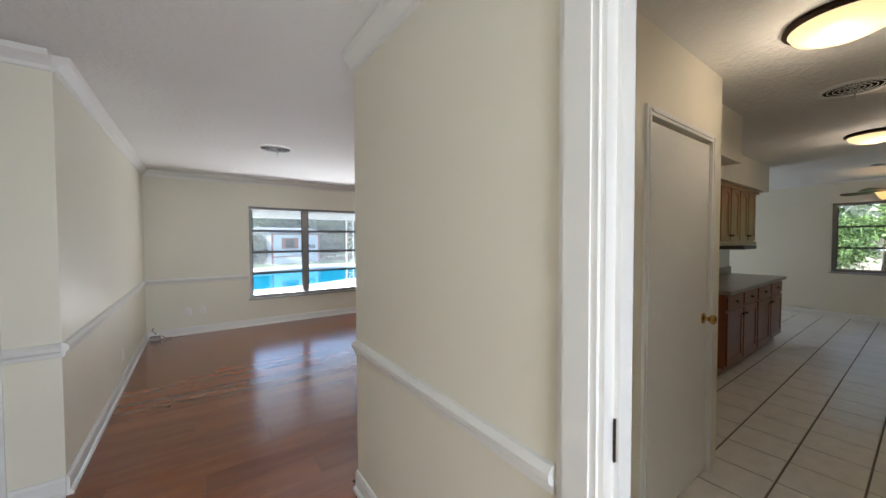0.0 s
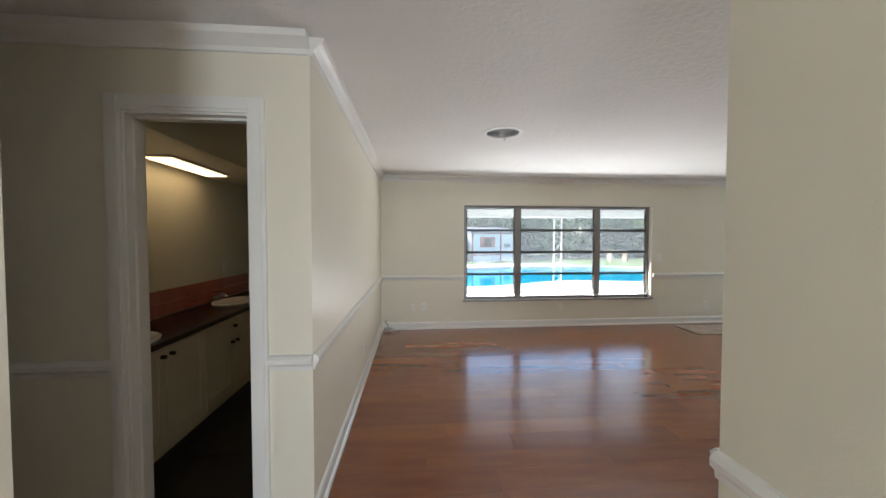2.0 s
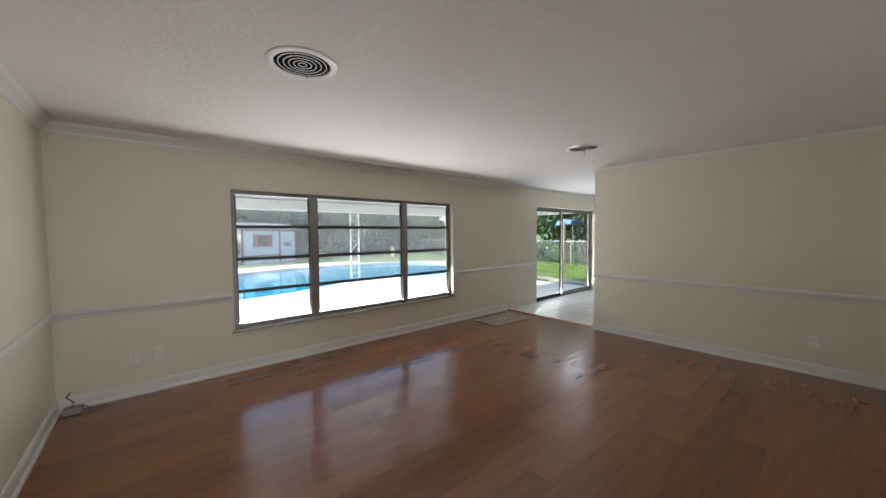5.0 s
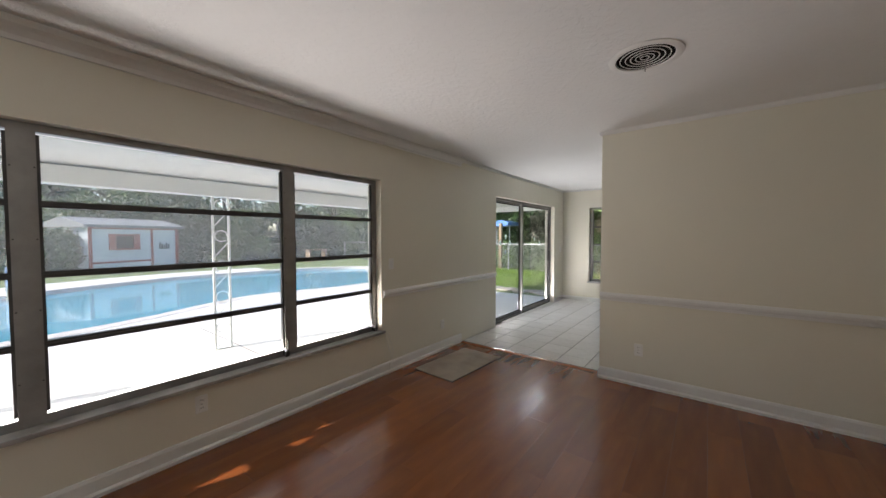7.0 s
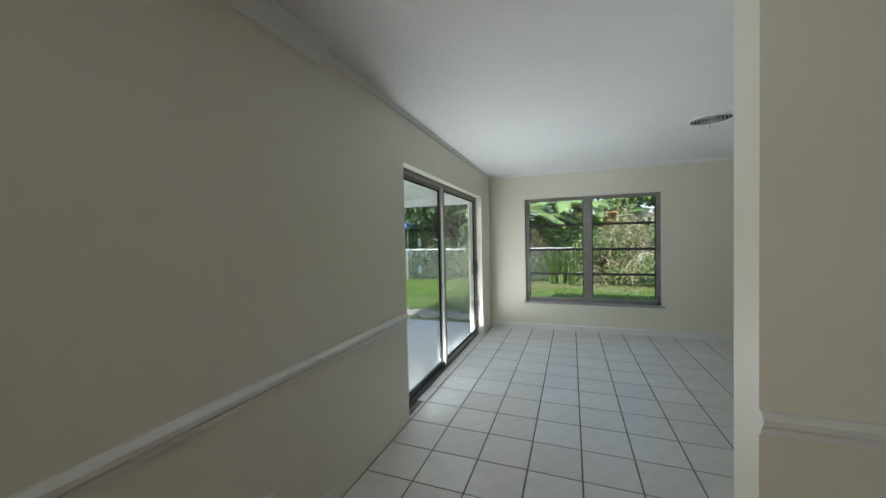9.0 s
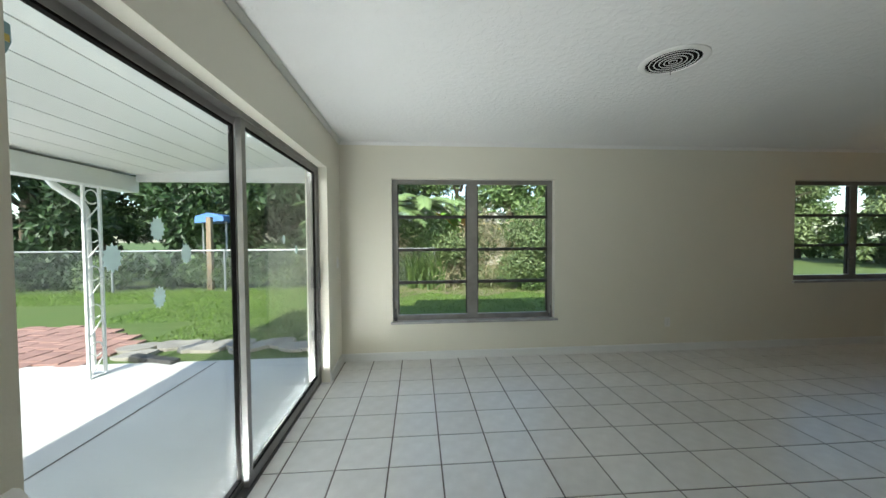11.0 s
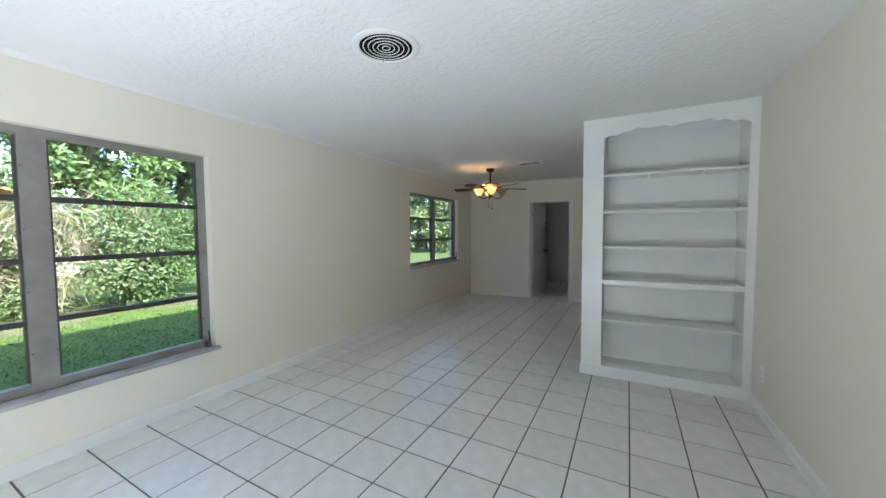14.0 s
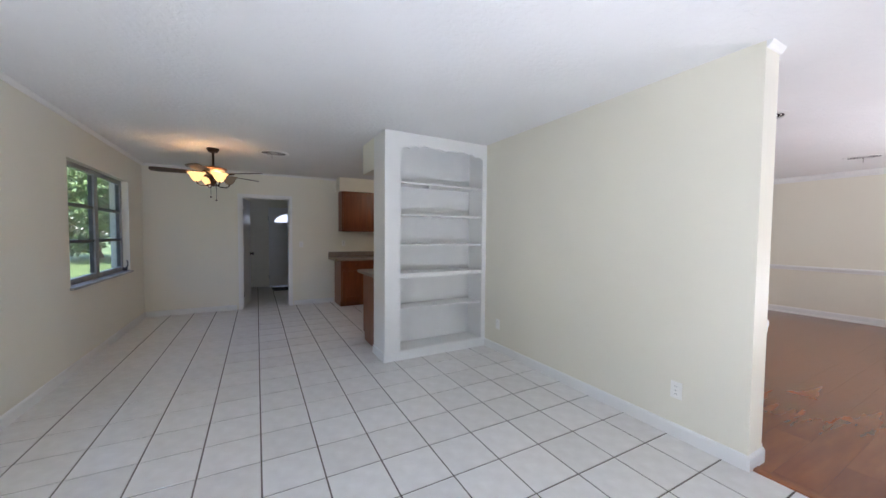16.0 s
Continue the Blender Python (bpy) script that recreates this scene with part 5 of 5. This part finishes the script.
soil = bmesh.new()
rs = random.Random(8)
edge = [(16.9, -1.0 + 0.5 * k) for k in range(20)] + [(15.1 + 0.35 * math.sin(k * 1.3) + rs.uniform(-.15, .15), 8.5 - 0.5 * k) for k in range(20)]
soil.faces.new([soil.verts.new((x, y, GZ + 0.004)) for x, y in edge])
struct("soil_patch", soil, material("bare sandy soil", (0.27, 0.20, 0.14), 0.95, base2=(0.13, 0.12, 0.06), scale=1.6, bump=0.5, bscale=30), "bare sandy soil along the foot of the hedge", "soil")

# neighbour's roof glimpsed through the hedge
nb = thing("neighbour_house", "low pale house behind the garden hedge", "house", pose(27, 3.5, GZ))
part("wall", box(-2, 4, -5, 5, 0, 2.3), M_STUCCO, nb)
part("roof", prism(bmesh.new(), [(-5.6, 2.3), (5.6, 2.3), (0, 3.3)], "x", -2.6, 4.6), M_WHITE, nb)

# grass blades near the house
r = np.random.RandomState(5)
NG = 120000
gx = 10.7 + 7 * r.rand(NG) ** 1.3
gy = -6 + 24 * r.rand(NG)
ok = ~((gy > 9.9) & (gx < 12.6)) & (gx > 11.05) & ~((gy > 11.8) & (gx < 14.6))
gx, gy = gx[ok], gy[ok]
hh = 0.015 + 0.03 * r.rand(len(gx))
aa = r.rand(len(gx)) * 6.28
w = 0.009
lean = 0.03 * r.normal(size=(len(gx), 2))
V = np.stack([np.stack([gx - w * np.cos(aa), gy - w * np.sin(aa), np.full(len(gx), GZ)], 1), np.stack([gx + w * np.cos(aa), gy + w * np.sin(aa), np.full(len(gx), GZ)], 1),
              np.stack([gx + lean[:, 0], gy + lean[:, 1], GZ + hh], 1)], 1).reshape(-1, 3)
tagged(quads("grass", V.tolist(), np.arange(len(V)).reshape(-1, 3).tolist(), M_BLADES), "short green lawn grass", "grass", "", "stuff")

# decals on the sliding door
for i, (u, z, s) in enumerate(((0.61, 1.42, 0.62), (0.77, 1.32, 0.56), (0.41, 1.32, 0.62), (0.61, 1.16, 0.56), (1.75, 1.38, 0.45), (2.0, 1.30, 0.45))):
    dc = bmesh.new()
    out = [(u + 0.055 * s * (1 + 0.14 * math.cos(k * math.pi)) * math.cos(math.pi * k / 12) , z + 0.07 * s * (1 + 0.14 * math.cos(k * math.pi)) * math.sin(math.pi * k / 12)) for k in range(24)]
    gy_ = 0.1448 if u < 1.2 else 0.0998
    prism(dc, out, "y", gy_, gy_ + 0.0014)
    ob = part("glass_decal", dc, M_STICKER)
    ob.matrix_basis = pose(SD[0], YN, 0)
    tagged(ob, "frosted star decal on the sliding door glass", "decal", "frosted glass decals")

shield = thing("shield_decal", "small teal and yellow shield decal on the glass", "decal", pose(SD[0] + 0.115, YN + 0.1448, 1.86) @ Matrix.Diagonal((0.7, 1, 0.7, 1)))
so = [(-0.05, 0.06), (0, 0.068), (0.05, 0.06), (0.052, 0.0), (0.035, -0.045), (0, -0.07), (-0.035, -0.045), (-0.052, 0.0)]
part("field", prism(bmesh.new(), so, "y", 0, 0.0015), M_SHIELD, shield)
part("band", box(-0.045, 0.045, -0.0015, 0, -0.005, 0.02), M_GOLD, shield)

# pool ladder and float
lad = thing("pool_ladder", "chrome pool ladder at the pool edge", "ladder", pose(1.6, 18.35, GZ))
for u in (0, 0.5):
    part("rail", tube(bmesh.new(), [(u, 0.5, 0.0), (u, 0.48, 0.55), (u, 0.3, 0.75), (u, 0.05, 0.7), (u, -0.1, 0.4), (u, -0.12, -0.09)], 0.024, 8), M_CHROME, lad, smooth=True)
part("tread", box(0.0, 0.5, -0.16, -0.08, 0.0, 0.03, 0.005), M_CHROME, lad)
toy = thing("pool_float", "small yellow float drifting on the pool", "pool float", pose(1.12, 13.8, GZ - 0.09))
part("ring", lathe(bmesh.new(), [(0.16, 0.03), (0.2, 0.07), (0.16, 0.1), (0.12, 0.07), (0.16, 0.03)], 20), M_GOLD, toy, smooth=True)
part("dome", lathe(bmesh.new(), [(0.11, 0.06), (0.09, 0.16), (0.04, 0.22), (0.0001, 0.23)], 16), M_GOLD, toy, smooth=True)

# ---- floor pieces ----
wood = thing("wood_floor", "reddish brown glossy laminate floorboards", "floor", kind="structure")
bw, blen = 0.19, 1.22
meshes = {}
rw = random.Random(3)


def board(x0, x1, y0, y1):
    if x1 - x0 < 0.03 or y1 - y0 < 0.01:
        return
    key = (round(x1 - x0, 3), round(y1 - y0, 3))
    if key not in meshes:
        ob = part("floorboard", box(0.0004, x1 - x0 - 0.0004, 0.0004, y1 - y0 - 0.0004, -0.011, 0.0), M_WOOD, wood)
        meshes[key] = ob.data
    else:
        ob = new("floorboard", meshes[key])
        ob.parent = wood
    ob.matrix_basis = pose(x0, y0, 0)


y = -2.2
row = 0
while y < YN - 0.01:
    y1 = min(y + bw, YN)
    if y >= RY - 0.1:
        xa, xb = (-3.2 if y < 2.98 else XW), 5.77
    else:
        xa, xb = (-0.51 if y1 < 2.0 else -3.2), RX
    x = xa - (0.0, 0.47, 0.81, 0.2, 0.63)[row % 5]
    while x < xb:
        board(max(x, xa), min(x + blen, xb), y, y1)
        x += blen
    y = y1
    row += 1

tiles = thing("tile_floor", "pale grey ceramic floor tiles with dark grout", "floor", kind="structure")
TP, TX, TY, GAP = 0.319, 7.385, 3.509, 0.0048
tm = box(GAP, TP - GAP, GAP, TP - GAP, -0.006, 0.0, 0.0015)
first = part("tile", tm, M_TILE, tiles)
first.matrix_basis = pose(TX, TY, 0)
rest_v, rest_f = [], []
for i in range(-20, 9):
    for j in range(-25, 11):
        x0, y0 = TX + i * TP, TY + j * TP
        x1, y1 = x0 + TP, y0 + TP
        if x1 <= RX or x0 >= XE + 0.06 or y0 >= YN or y1 <= -4.1:
            continue
        if x1 < 5.79 and y0 > 1.9:
            continue
        if y1 < YS and x1 < 6.6:
            continue
        full = x0 >= 5.79 and y0 >= 0.3 and x1 <= XE and y1 <= YN
        if full:
            if (i, j) != (0, 0):
                ob = new("tile", first.data)
                ob.parent = tiles
                ob.matrix_basis = pose(x0, y0, 0)
            continue
        a, b = max(x0, RX + 0.06, 5.80 if y0 > 1.9 else -9) + GAP, min(x1, XE + 0.08) - GAP
        c, d = max(y0, -4.1) + GAP, min(y1, YN + (0.08 if SD[0] < x0 < SD[1] else 0)) - GAP
        if b - a < 0.01 or d - c < 0.01:
            continue
        k = len(rest_v)
        e = 0.0015
        rest_v += [(a, c, -0.006), (b, c, -0.006), (b, d, -0.006), (a, d, -0.006), (a + e, c + e, 0), (b - e, c + e, 0), (b - e, d - e, 0), (a + e, d - e, 0)]
        rest_f += [(k + 4, k + 5, k + 6, k + 7), (k, k + 1, k + 5, k + 4), (k + 1, k + 2, k + 6, k + 5), (k + 2, k + 3, k + 7, k + 6), (k + 3, k, k + 4, k + 7)]
tagged(quads("tiles_beyond", rest_v, rest_f, M_TILE, tiles), kind="stuff")
# the tiles are laid half a degree out of square
tiles.matrix_basis = pose(XE, 4.79, 0) @ pose(0, 0, 0, 0, 0, -0.5) @ pose(-XE, -4.79, 0)
